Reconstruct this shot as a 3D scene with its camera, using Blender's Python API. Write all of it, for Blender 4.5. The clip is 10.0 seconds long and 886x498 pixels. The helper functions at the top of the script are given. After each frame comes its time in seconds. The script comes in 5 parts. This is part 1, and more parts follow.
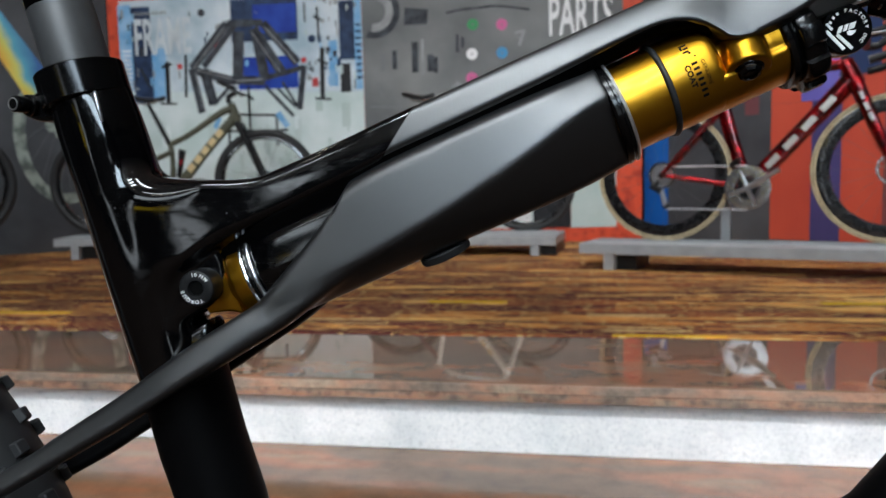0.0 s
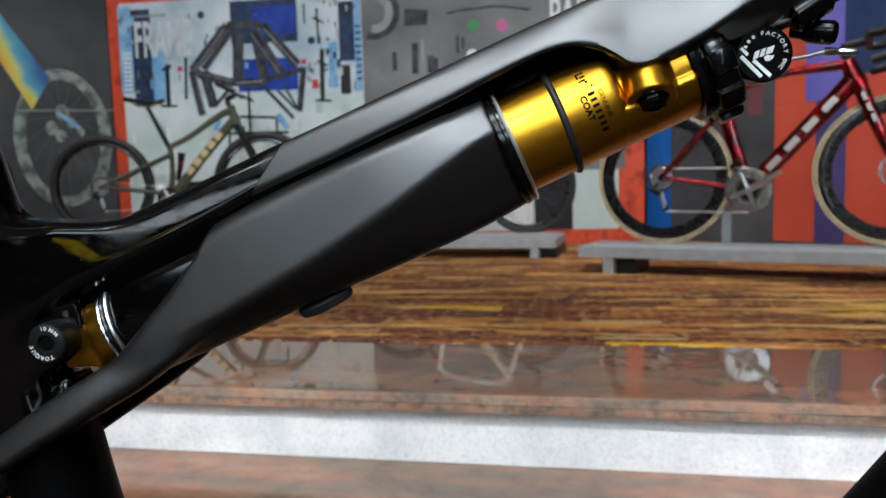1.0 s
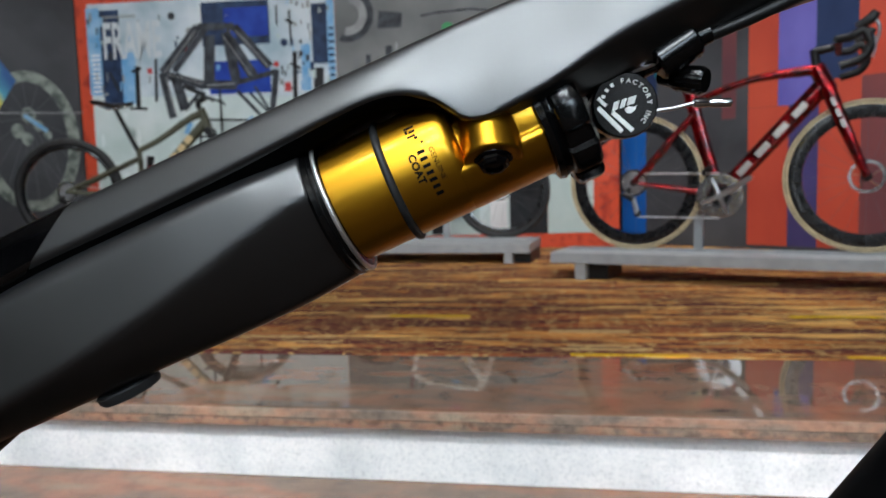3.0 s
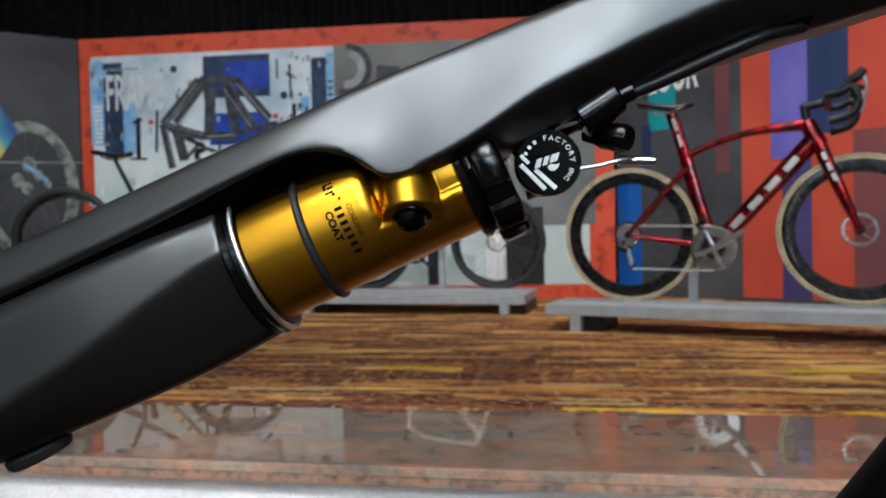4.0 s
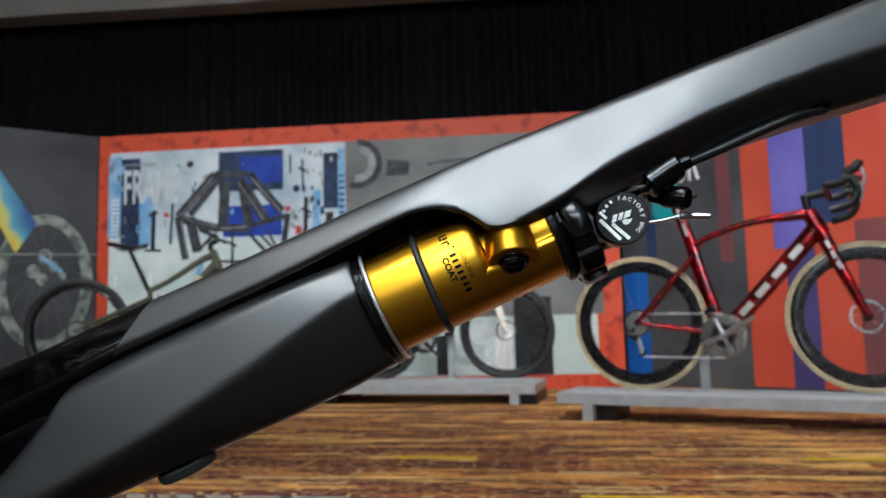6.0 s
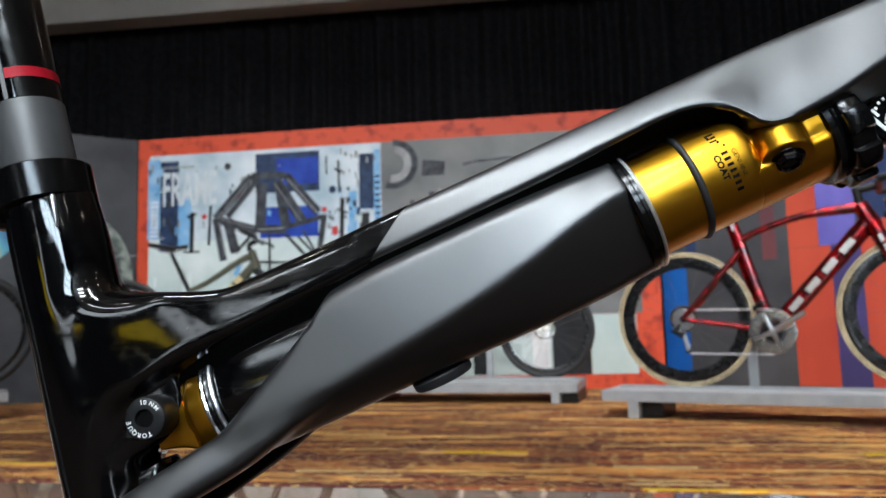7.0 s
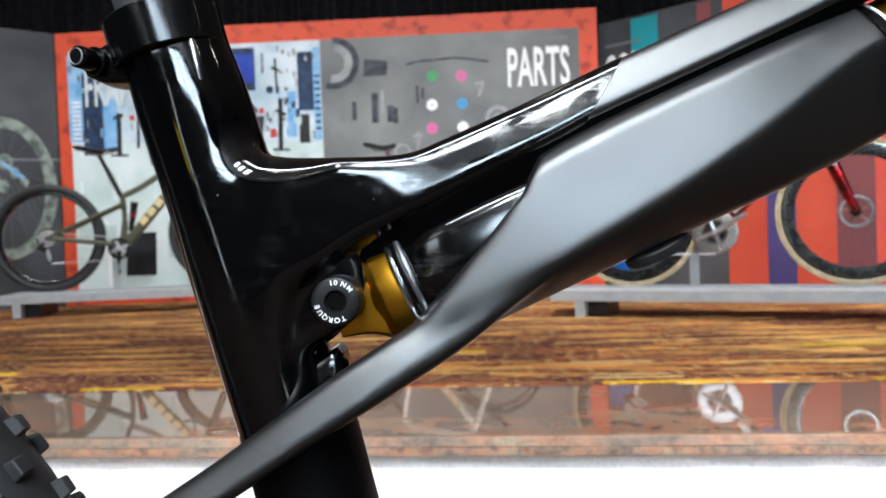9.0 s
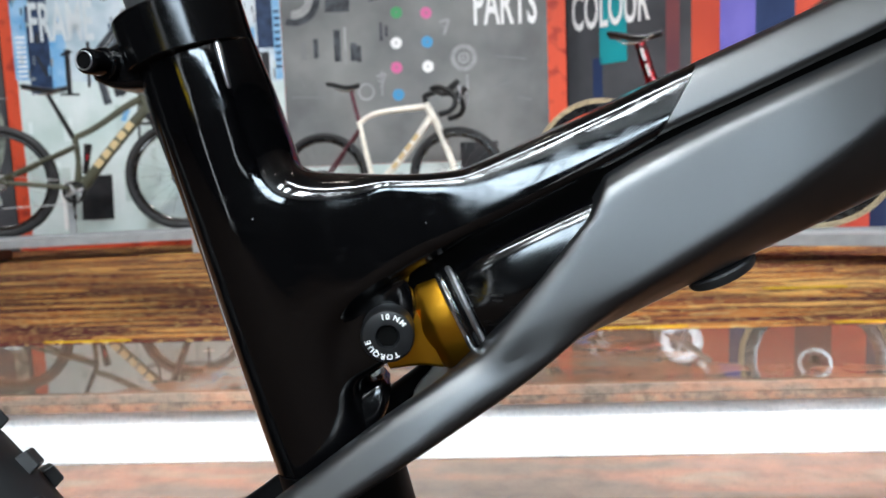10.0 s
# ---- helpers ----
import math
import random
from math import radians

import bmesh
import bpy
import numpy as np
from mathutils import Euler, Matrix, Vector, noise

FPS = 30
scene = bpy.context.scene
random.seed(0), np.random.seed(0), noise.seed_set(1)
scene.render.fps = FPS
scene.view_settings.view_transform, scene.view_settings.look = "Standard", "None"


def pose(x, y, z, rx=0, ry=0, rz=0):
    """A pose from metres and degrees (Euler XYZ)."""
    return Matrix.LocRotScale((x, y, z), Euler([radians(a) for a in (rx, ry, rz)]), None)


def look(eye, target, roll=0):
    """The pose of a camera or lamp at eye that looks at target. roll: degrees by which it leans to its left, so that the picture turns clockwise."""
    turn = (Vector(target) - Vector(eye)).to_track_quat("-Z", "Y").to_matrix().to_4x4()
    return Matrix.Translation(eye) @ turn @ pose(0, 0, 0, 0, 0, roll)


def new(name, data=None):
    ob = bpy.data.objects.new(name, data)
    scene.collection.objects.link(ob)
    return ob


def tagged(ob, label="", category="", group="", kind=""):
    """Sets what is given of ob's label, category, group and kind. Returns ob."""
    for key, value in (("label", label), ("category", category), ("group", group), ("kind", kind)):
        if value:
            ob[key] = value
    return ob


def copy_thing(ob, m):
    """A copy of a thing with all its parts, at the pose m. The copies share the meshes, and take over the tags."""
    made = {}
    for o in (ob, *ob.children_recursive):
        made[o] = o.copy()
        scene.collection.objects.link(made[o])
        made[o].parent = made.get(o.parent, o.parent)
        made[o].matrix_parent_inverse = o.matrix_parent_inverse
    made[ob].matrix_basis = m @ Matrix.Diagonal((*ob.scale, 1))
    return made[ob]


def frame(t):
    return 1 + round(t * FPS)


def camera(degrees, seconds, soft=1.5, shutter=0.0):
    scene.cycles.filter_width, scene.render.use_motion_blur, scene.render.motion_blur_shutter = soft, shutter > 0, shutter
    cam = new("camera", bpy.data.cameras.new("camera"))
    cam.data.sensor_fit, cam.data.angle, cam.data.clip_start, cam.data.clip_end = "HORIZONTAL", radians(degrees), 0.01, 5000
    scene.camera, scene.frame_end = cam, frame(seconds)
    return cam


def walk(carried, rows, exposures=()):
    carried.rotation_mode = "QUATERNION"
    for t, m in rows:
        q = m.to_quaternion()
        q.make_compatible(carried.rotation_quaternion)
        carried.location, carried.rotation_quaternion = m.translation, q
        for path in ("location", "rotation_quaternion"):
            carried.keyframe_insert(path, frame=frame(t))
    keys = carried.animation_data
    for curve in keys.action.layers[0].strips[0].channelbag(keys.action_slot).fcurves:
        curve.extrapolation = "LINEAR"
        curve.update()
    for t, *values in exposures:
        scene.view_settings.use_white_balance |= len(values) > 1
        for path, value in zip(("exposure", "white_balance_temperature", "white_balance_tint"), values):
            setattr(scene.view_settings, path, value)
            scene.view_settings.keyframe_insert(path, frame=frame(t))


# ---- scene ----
cam = camera(62.7, 10.0)
cam.data.dof.use_dof, cam.data.dof.focus_distance, cam.data.dof.aperture_fstop = True, 0.31, 18.0
PATH = [
    (0, (0.082, 0.068, 0.492), (-0.27, 2.028, 0.305), -1.4),
    (0.5, (0.107, 0.089, 0.494), (-0.268, 2.045, 0.307), -1.6),
    (1, (0.132, 0.115, 0.509), (-0.242, 2.07, 0.321), -1.6),
    (1.5, (0.141, 0.145, 0.523), (-0.218, 2.103, 0.331), -1.5),
    (2, (0.165, 0.17, 0.527), (-0.176, 2.131, 0.333), -1.5),
    (2.5, (0.174, 0.168, 0.532), (-0.156, 2.132, 0.34), -1.6),
    (3.8, (0.205, 0.184, 0.532), (-0.122, 2.157, 0.396), -1.5),
    (4, (0.2094, 0.1845, 0.5337), (-0.1155, 2.157, 0.484), -1.3),
    (4.5, (0.216, 0.186, 0.534), (-0.101, 2.156, 0.677), -1.3),
    (5, (0.221, 0.172, 0.528), (-0.091, 2.14, 0.699), -1.3),
    (6.5, (0.135, 0.118, 0.499), (-0.217, 2.075, 0.716), -1.6),
    (7, (0.082, 0.119, 0.476), (-0.309, 2.069, 0.695), -1.6),
    (7.5, (0.043, 0.123, 0.463), (-0.383, 2.065, 0.681), -1.55),
    (8, (0.012, 0.125, 0.451), (-0.432, 2.064, 0.666), -1.6),
    (8.5, (-0.01, 0.125, 0.458), (-0.349, 2.089, 0.643), -1.8),
    (9, (-0.031, 0.139, 0.466), (-0.243, 2.127, 0.422), -2.1),
    (9.5, (-0.043, 0.153, 0.489), (-0.195, 2.139, 0.305), -2.4),
    (10, (-0.064, 0.159, 0.496), (-0.176, 2.144, 0.28), -2.2),
]
EXPOSURE = [(0, -0.36), (1.0, -0.4), (2.5, -0.4), (4.0, -0.35), (5.0, -0.35), (6.5, -0.05), (7.0, 0.14), (7.5, 0.44), (8.5, 0.56), (9.0, 0.46), (10.0, 0.34)]
walk(cam, [(t, look(eye, target, roll)) for t, eye, target, roll in PATH], EXPOSURE)

# ---- light ----
world = bpy.data.worlds.new("showroom_ambient")
scene.world = world
world.use_nodes = True
world.node_tree.nodes["Background"].inputs[0].default_value = (0.85, 0.92, 1.0, 1)
world.node_tree.nodes["Background"].inputs[1].default_value = 0.012


# ---- materials ----
def mat(name, color, rough=0.5, metal=0.0, coat=0.0, spec=0.5, emit=None, strength=0.0):
    m = bpy.data.materials.new(name)
    m.use_nodes = True
    b = m.node_tree.nodes["Principled BSDF"]
    b.inputs["Base Color"].default_value = (*color, 1)
    b.inputs["Roughness"].default_value = rough
    b.inputs["Metallic"].default_value = metal
    b.inputs["Coat Weight"].default_value = coat
    b.inputs["Coat Roughness"].default_value = 0.04
    b.inputs["Specular IOR Level"].default_value = spec
    if emit:
        b.inputs["Emission Color"].default_value = (*emit, 1)
        b.inputs["Emission Strength"].default_value = strength
    return m


def nodes(m):
    return m.node_tree.nodes, m.node_tree.links, m.node_tree.nodes["Principled BSDF"]


def mapped(m, stretch):
    n, l, _ = nodes(m)
    co = n.new("ShaderNodeTexCoord")
    mp = n.new("ShaderNodeMapping")
    mp.inputs["Scale"].default_value = stretch
    l.new(co.outputs["Object"], mp.inputs["Vector"])
    return mp.outputs[0]


def noise_of(m, vector, scale, detail=6.0):
    n, l, _ = nodes(m)
    nz = n.new("ShaderNodeTexNoise")
    nz.inputs["Scale"].default_value, nz.inputs["Detail"].default_value = scale, detail
    l.new(vector, nz.inputs["Vector"])
    return nz.outputs["Fac"]


def ramp_of(m, fac, stops, constant=False):
    n, l, _ = nodes(m)
    r = n.new("ShaderNodeValToRGB")
    e = r.color_ramp.elements
    while len(e) < len(stops):
        e.new(0.5)
    for i, (pos, col) in enumerate(stops):
        e[i].position, e[i].color = pos, (*col, 1)
    if constant:
        r.color_ramp.interpolation = "CONSTANT"
    l.new(fac, r.inputs[0])
    return r.outputs[0]


def mixed(m, a, b, fac, kind="MIX"):
    n, l, _ = nodes(m)
    mx = n.new("ShaderNodeMix")
    mx.data_type, mx.blend_type = "RGBA", kind
    for sock, val in ((mx.inputs[0], fac), (mx.inputs[6], a), (mx.inputs[7], b)):
        if isinstance(val, (int, float)):
            sock.default_value = val
        elif isinstance(val, tuple):
            sock.default_value = (*val, 1)
        else:
            l.new(val, sock)
    return mx.outputs[2]


def bumped(m, height, strength, distance=0.001):
    n, l, p = nodes(m)
    bp = n.new("ShaderNodeBump")
    bp.inputs["Strength"].default_value, bp.inputs["Distance"].default_value = strength, distance
    l.new(height, bp.inputs["Height"])
    l.new(bp.outputs[0], p.inputs["Normal"])


def roughened(m, fac, lo, hi):
    n, l, p = nodes(m)
    mr = n.new("ShaderNodeMapRange")
    mr.inputs["From Min"].default_value, mr.inputs["From Max"].default_value = 0.35, 0.65
    mr.inputs["To Min"].default_value, mr.inputs["To Max"].default_value = lo, hi
    l.new(fac, mr.inputs["Value"])
    l.new(mr.outputs[0], p.inputs["Roughness"])
    return mr.outputs[0]


def printed(name, a, b, scale=6.0, rough=0.45, stretch=(1, 1, 1), lo=0.35, hi=0.65):
    """A printed surface: two tones in soft patches, faintly uneven gloss."""
    m = mat(name, a, rough, spec=0.2)
    v = mapped(m, stretch)
    nodes(m)[1].new(ramp_of(m, noise_of(m, v, scale), [(lo, a), (hi, b)]), nodes(m)[2].inputs["Base Color"])
    roughened(m, noise_of(m, v, scale * 3), rough - 0.06, rough + 0.08)
    return m


def painted(name, color, rough, coat=0.0, smear=0.12, speck=0.0, spec=0.5, haze=(0.03, 0.22)):
    """Paint with finger smears in its gloss, slight tone change and dust."""
    m = mat(name, color, rough, coat=coat, spec=spec)
    n, l, p = nodes(m)
    v = mapped(m, (1, 1, 1))
    big, fine = noise_of(m, v, 22, 5), noise_of(m, v, 900, 2)
    hi = tuple(c * 1.35 + 0.0002 for c in color)
    base = ramp_of(m, big, [(0.4, color), (0.72, hi)])
    if speck:
        vo = n.new("ShaderNodeTexVoronoi")
        vo.inputs["Scale"].default_value = 70
        l.new(v, vo.inputs["Vector"])
        dots = ramp_of(m, vo.outputs["Distance"], [(0.0, (1, 1, 1)), (0.035, (0, 0, 0))])
        base = mixed(m, base, (0.25, 0.25, 0.26), mixed(m, dots, (speck, speck, speck), 1.0, "MULTIPLY"))
    l.new(base, p.inputs["Base Color"])
    r = roughened(m, noise_of(m, v, 40, 8), rough, rough + smear)
    if coat:
        mr = n.new("ShaderNodeMapRange")
        mr.inputs["From Min"].default_value, mr.inputs["From Max"].default_value = 0.46, 0.64
        mr.inputs["To Min"].default_value, mr.inputs["To Max"].default_value = haze
        l.new(mixed(m, mixed(m, noise_of(m, v, 34, 9), noise_of(m, v, 190, 10), 0.4), noise_of(m, mapped(m, (70, 70, 900)), 1.0, 4), 0.22), mr.inputs["Value"])
        l.new(mr.outputs[0], p.inputs["Coat Roughness"])
    bumped(m, fine, 0.03, 0.0002)
    return m


gloss_black = painted("gloss_black_paint", (0.0006, 0.0006, 0.0008), 0.3, coat=1.0, speck=0.7, spec=0.0, haze=(0.06, 0.26))
scuffed_black = painted("scuffed_gloss_black", (0.0006, 0.0006, 0.0008), 0.3, coat=1.0, speck=0.5, spec=0.0, haze=(0.12, 0.4))
matte_grey = painted("matte_graphite_paint", (0.0030, 0.0032, 0.0037), 0.34, smear=0.06, spec=0.9)
matte_grey.node_tree.nodes["Principled BSDF"].inputs["IOR"].default_value = 1.56
matte_black = painted("matte_black_paint", (0.0014, 0.0014, 0.0016), 0.42, spec=0.07)
black_anod = painted("black_anodised", (0.0014, 0.0014, 0.0016), 0.15, smear=0.06, spec=0.34)
bolt_black = painted("satin_black_bolt", (0.005, 0.0053, 0.006), 0.38, spec=0.3)
rubber = painted("black_rubber", (0.013, 0.0135, 0.0145), 0.5, spec=0.45)
post_grey = painted("grey_post_sleeve", (0.035, 0.036, 0.038), 0.38, spec=0.6)
plastic = painted("black_plastic", (0.006, 0.006, 0.0065), 0.35, spec=0.3)
silver = mat("polished_alloy", (0.78, 0.79, 0.8), 0.18, metal=1.0)
ring_bright = mat("bright_wound_wire", (0.9, 0.9, 0.9), 0.42, metal=1.0)
steel = mat("brushed_steel", (0.5, 0.51, 0.53), 0.32, metal=1.0)
# near-black for the shade in the gap above the shock housing
gap_black = mat("gap_shade_black", (0.0006, 0.0006, 0.0006), 0.8, spec=0.02)
dark_hole = mat("dark_hole", (0.002, 0.002, 0.002), 0.8, spec=0.05)
red_paint = painted("red_paint", (0.30, 0.003, 0.012), 0.4, spec=0.2)
white_print = mat("white_print", (0.82, 0.82, 0.8), 0.5)
ink_black = mat("black_print", (0.004, 0.0035, 0.003), 0.6, spec=0.08)

gold = mat("gold_anodised", (0.54, 0.265, 0.017), 0.34, metal=1.0, coat=0.12)
gv = mapped(gold, (1, 1, 1))
bumped(gold, noise_of(gold, gv, 1500, 2), 0.02, 0.0001)

# granite: grey-brown with salmon drifts, fine flecks
def granite_mat(name, lo, hi, patch=2.2, fleck=0.35, bright=1.0, spec=0.5, dark=0.25, warm=1.08):
    m = mat(name, (0.2, 0.15, 0.12), lo, spec=spec)
    n, l, p = nodes(m)
    v, flat_v = mapped(m, (1, 1, 1)), mapped(m, (1, 3.2, 3.2))
    k, r_, b_ = bright, bright * warm, bright / warm
    a = ramp_of(m, noise_of(m, flat_v, patch, 7), [(0.28, (0.10 * r_, 0.083 * k, 0.068 * b_)), (0.44, (0.15 * r_, 0.115 * k, 0.09 * b_)), (0.56, (0.22 * r_, 0.12 * k, 0.08 * b_)), (0.68, (0.20 * r_, 0.16 * k, 0.12 * b_))])
    d = ramp_of(m, noise_of(m, v, patch * 7, 8), [(0.32, (1 - dark, 1 - dark, 1 - dark)), (0.5, (1, 1, 1)), (0.68, (1 + dark * 0.5, 1 + dark * 0.45, 1 + dark * 0.4))])
    f = ramp_of(m, noise_of(m, v, 170, 4), [(0.34, (0.5, 0.5, 0.5)), (0.46, (1, 1, 1))])
    l.new(mixed(m, mixed(m, a, d, 0.8, "MULTIPLY"), f, fleck, "MULTIPLY"), p.inputs["Base Color"])
    roughened(m, noise_of(m, v, 18, 4), lo, hi)
    return m


granite = granite_mat("polished_granite", 0.015, 0.045, spec=0.75)
granite_floor = granite_mat("polished_granite_floor", 0.04, 0.09, bright=1.0, spec=0.7, warm=1.35)
granite_edge = granite_mat("sawn_granite_edge", 0.5, 0.7, patch=8.0, fleck=0.7, bright=1.3, dark=0.7, warm=1.05)
granite_nosing = granite_mat("ground_granite_nosing", 0.4, 0.6, patch=6.0, fleck=0.6, bright=1.6, dark=0.4, warm=1.0)
bumped(granite_edge, noise_of(granite_edge, mapped(granite_edge, (1, 1, 1)), 180, 4), 0.5, 0.002)

riser_m = mat("pale_terrazzo", (0.78, 0.79, 0.78), 0.45)
rv = mapped(riser_m, (1, 1, 1))
nodes(riser_m)[1].new(mixed(riser_m, ramp_of(riser_m, noise_of(riser_m, rv, 150, 5), [(0.3, (0.60, 0.62, 0.63)), (0.44, (0.76, 0.78, 0.79)), (0.7, (0.86, 0.87, 0.86))]), ramp_of(riser_m, noise_of(riser_m, rv, 9, 7), [(0.36, (0.82, 0.84, 0.85)), (0.6, (1, 1, 1))]), 1.0, "MULTIPLY"), nodes(riser_m)[2].inputs["Base Color"])

# carpet printed like old planks: rows of random boards with streaks
carpet_m = mat("plank_print_carpet", (0.25, 0.12, 0.05), 0.92, spec=0.15)
n_, l_, p_ = nodes(carpet_m)


def math_node(op, a, b=None):
    k = n_.new("ShaderNodeMath")
    k.operation = op
    for i, val in enumerate((a, b)):
        if val is None:
            continue
        if isinstance(val, (int, float)):
            k.inputs[i].default_value = val
        else:
            l_.new(val, k.inputs[i])
    return k.outputs[0]


co_ = n_.new("ShaderNodeTexCoord")
sep_ = n_.new("ShaderNodeSeparateXYZ")
l_.new(co_.outputs["Object"], sep_.inputs[0])
row_ = math_node("FLOOR", math_node("DIVIDE", sep_.outputs[1], 0.072))
wn1 = n_.new("ShaderNodeTexWhiteNoise")
wn1.noise_dimensions = "1D"
l_.new(row_, wn1.inputs["W"])
col_ = math_node("FLOOR", math_node("DIVIDE", math_node("ADD", sep_.outputs[0], math_node("MULTIPLY", wn1.outputs["Value"], 7.0)), math_node("ADD", 0.35, math_node("MULTIPLY", wn1.outputs["Value"], 0.5))))
comb_ = n_.new("ShaderNodeCombineXYZ")
l_.new(col_, comb_.inputs[0])
l_.new(row_, comb_.inputs[1])
wn2 = n_.new("ShaderNodeTexWhiteNoise")
wn2.noise_dimensions = "2D"
l_.new(comb_.outputs[0], wn2.inputs["Vector"])
boards = ramp_of(carpet_m, wn2.outputs["Value"], [(0.0, (0.09, 0.02, 0.02)), (0.14, (0.33, 0.135, 0.045)), (0.28, (0.46, 0.225, 0.072)), (0.42, (0.13, 0.035, 0.026)), (0.54, (0.53, 0.285, 0.095)), (0.68, (0.22, 0.07, 0.032)), (0.78, (0.62, 0.395, 0.155)), (0.92, (0.36, 0.155, 0.052))], True)
streak = noise_of(carpet_m, mapped(carpet_m, (2.6, 60, 1)), 2.2, 9)
worn = noise_of(carpet_m, mapped(carpet_m, (16, 60, 1)), 1.6, 8)
wine = noise_of(carpet_m, mapped(carpet_m, (1.4, 13, 1)), 1.5, 7)
tone = mixed(carpet_m, boards, ramp_of(carpet_m, streak, [(0.33, (0.34, 0.22, 0.19)), (0.46, (1.05, 0.88, 0.7)), (0.56, (1.4, 1.2, 0.88)), (0.64, (2.2, 1.95, 1.3))]), 0.85, "MULTIPLY")
tone = mixed(carpet_m, tone, (0.075, 0.013, 0.016), ramp_of(carpet_m, wine, [(0.47, (0, 0, 0)), (0.53, (0.88, 0.88, 0.88))]))
l_.new(mixed(carpet_m, tone, (0.60, 0.42, 0.17), ramp_of(carpet_m, worn, [(0.55, (0, 0, 0)), (0.60, (0.8, 0.8, 0.8))])), p_.inputs["Base Color"])
bumped(carpet_m, noise_of(carpet_m, mapped(carpet_m, (1, 1, 1)), 700, 2), 0.4, 0.002)

panel_dark = printed("charcoal_print", (0.045, 0.047, 0.053), (0.075, 0.078, 0.085), 2.2)
panel_red = printed("red_grunge_print", (0.60, 0.080, 0.036), (0.32, 0.035, 0.022), 9.0, lo=0.52, hi=0.66)
parts_grey = printed("grey_wall_print", (0.10, 0.105, 0.108), (0.23, 0.235, 0.23), 1.3)
stand_m = printed("grey_powder_coat", (0.30, 0.31, 0.315), (0.36, 0.37, 0.375), 14.0, 0.4)
curtain_m = printed("black_stage_curtain", (0.011, 0.0105, 0.0115), (0.02, 0.019, 0.021), 20.0, 0.9)
curtain_m.node_tree.nodes["Principled BSDF"].inputs["Specular IOR Level"].default_value = 0.05
ceil_m = printed("ceiling_plaster", (0.46, 0.43, 0.39), (0.54, 0.51, 0.47), 3.0, 0.8)
wall_m = printed("dim_shop_wall", (0.018, 0.018, 0.0185), (0.03, 0.029, 0.028), 2.0, 0.8)
# dark brown for the added floor that only reflections show
dark_floor_m = printed("unseen_dark_floor", (0.030, 0.018, 0.012), (0.050, 0.030, 0.020), 60.0, 0.9)
tan_wall = painted("tan_tyre_wall", (0.60, 0.48, 0.29), 0.7)
carbon = painted("carbon_rim", (0.006, 0.006, 0.007), 0.2, coat=0.9, haze=(0.03, 0.1))
dark_red = mat("gloss_red_frame", (0.2, 0.004, 0.01), 0.26, metal=0.8, coat=1.0)
nodes(dark_red)[2].inputs["Coat IOR"].default_value = 1.4
nodes(dark_red)[1].new(ramp_of(dark_red, noise_of(dark_red, mapped(dark_red, (1, 1, 1)), 26, 5), [(0.38, (0.03, 0.0003, 0.001)), (0.5, (0.16, 0.0006, 0.003)), (0.66, (0.44, 0.002, 0.007))]), nodes(dark_red)[2].inputs["Base Color"])
olive = painted("olive_frame", (0.058, 0.060, 0.036), 0.32)
cream = painted("cream_frame", (0.72, 0.68, 0.6), 0.28, coat=0.5)
ring_silver = mat("bright_alloy_ring", (0.74, 0.75, 0.77), 0.2, metal=1.0)
dark_spoke = mat("dark_steel_spoke", (0.09, 0.09, 0.095), 0.35, metal=0.7)
gold_print = mat("pale_gold_print", (0.62, 0.47, 0.25), 0.35, metal=0.4)
silver_print = mat("silver_print", (0.62, 0.60, 0.58), 0.25, metal=0.6)
yellow_pile = printed("yellow_carpet_pile", (0.72, 0.46, 0.01), (0.6, 0.36, 0.01), 40, 0.92)
cream_pile = printed("cream_carpet_pile", (0.55, 0.40, 0.2), (0.34, 0.18, 0.06), 30, 0.92, (1, 4, 1))


# ---- mesh helpers ----
def mesh_of(name, bm, material, smooth=True):
    bmesh.ops.recalc_face_normals(bm, faces=bm.faces)
    me = bpy.data.meshes.new(name)
    bm.to_mesh(me)
    bm.free()
    if material:
        me.materials.append(material)
    if smooth:
        me.shade_smooth()
        me.set_sharp_from_angle(angle=radians(38))
    return me


def part(name, bm, material, parent, label="", smooth=True):
    ob = new(name, mesh_of(name, bm, material, smooth))
    ob.parent = parent
    if label:
        ob["label"] = label
    return ob


def repeat(name, me, parent, m):
    """A further piece on shared mesh data."""
    ob = new(name, me)
    ob.parent = parent
    ob.matrix_basis = m
    return ob


def thing(name, label, category, m=None, group="", kind=""):
    ob = new(name)
    if m is not None:
        ob.matrix_world = m
    return tagged(ob, label, category, group, kind)


def setting(name, bm, material, label="", smooth=False):
    ob = new(name, mesh_of(name, bm, material, smooth))
    return tagged(ob, label, name.split("_")[0], kind="structure")


def add_box(bm, lo, hi, bevel=0.0, m=None):
    r = bmesh.ops.create_cube(bm, size=1.0)
    vs = r["verts"]
    for v in vs:
        v.co = Vector([(lo[i] + hi[i]) / 2 + v.co[i] * (hi[i] - lo[i]) for i in range(3)])
    if bevel:
        es = list({e for v in vs for e in v.link_edges})
        k = bmesh.ops.bevel(bm, geom=es, offset=bevel, segments=2, affect="EDGES", profile=0.6)
        vs = list({v for f in k["faces"] for v in f.verts} | {v for v in vs if v.is_valid})
    if m is not None:
        bmesh.ops.transform(bm, matrix=m, verts=vs)
    return bm


def box(lo, hi, bevel=0.0, m=None):
    return add_box(bmesh.new(), lo, hi, bevel, m)


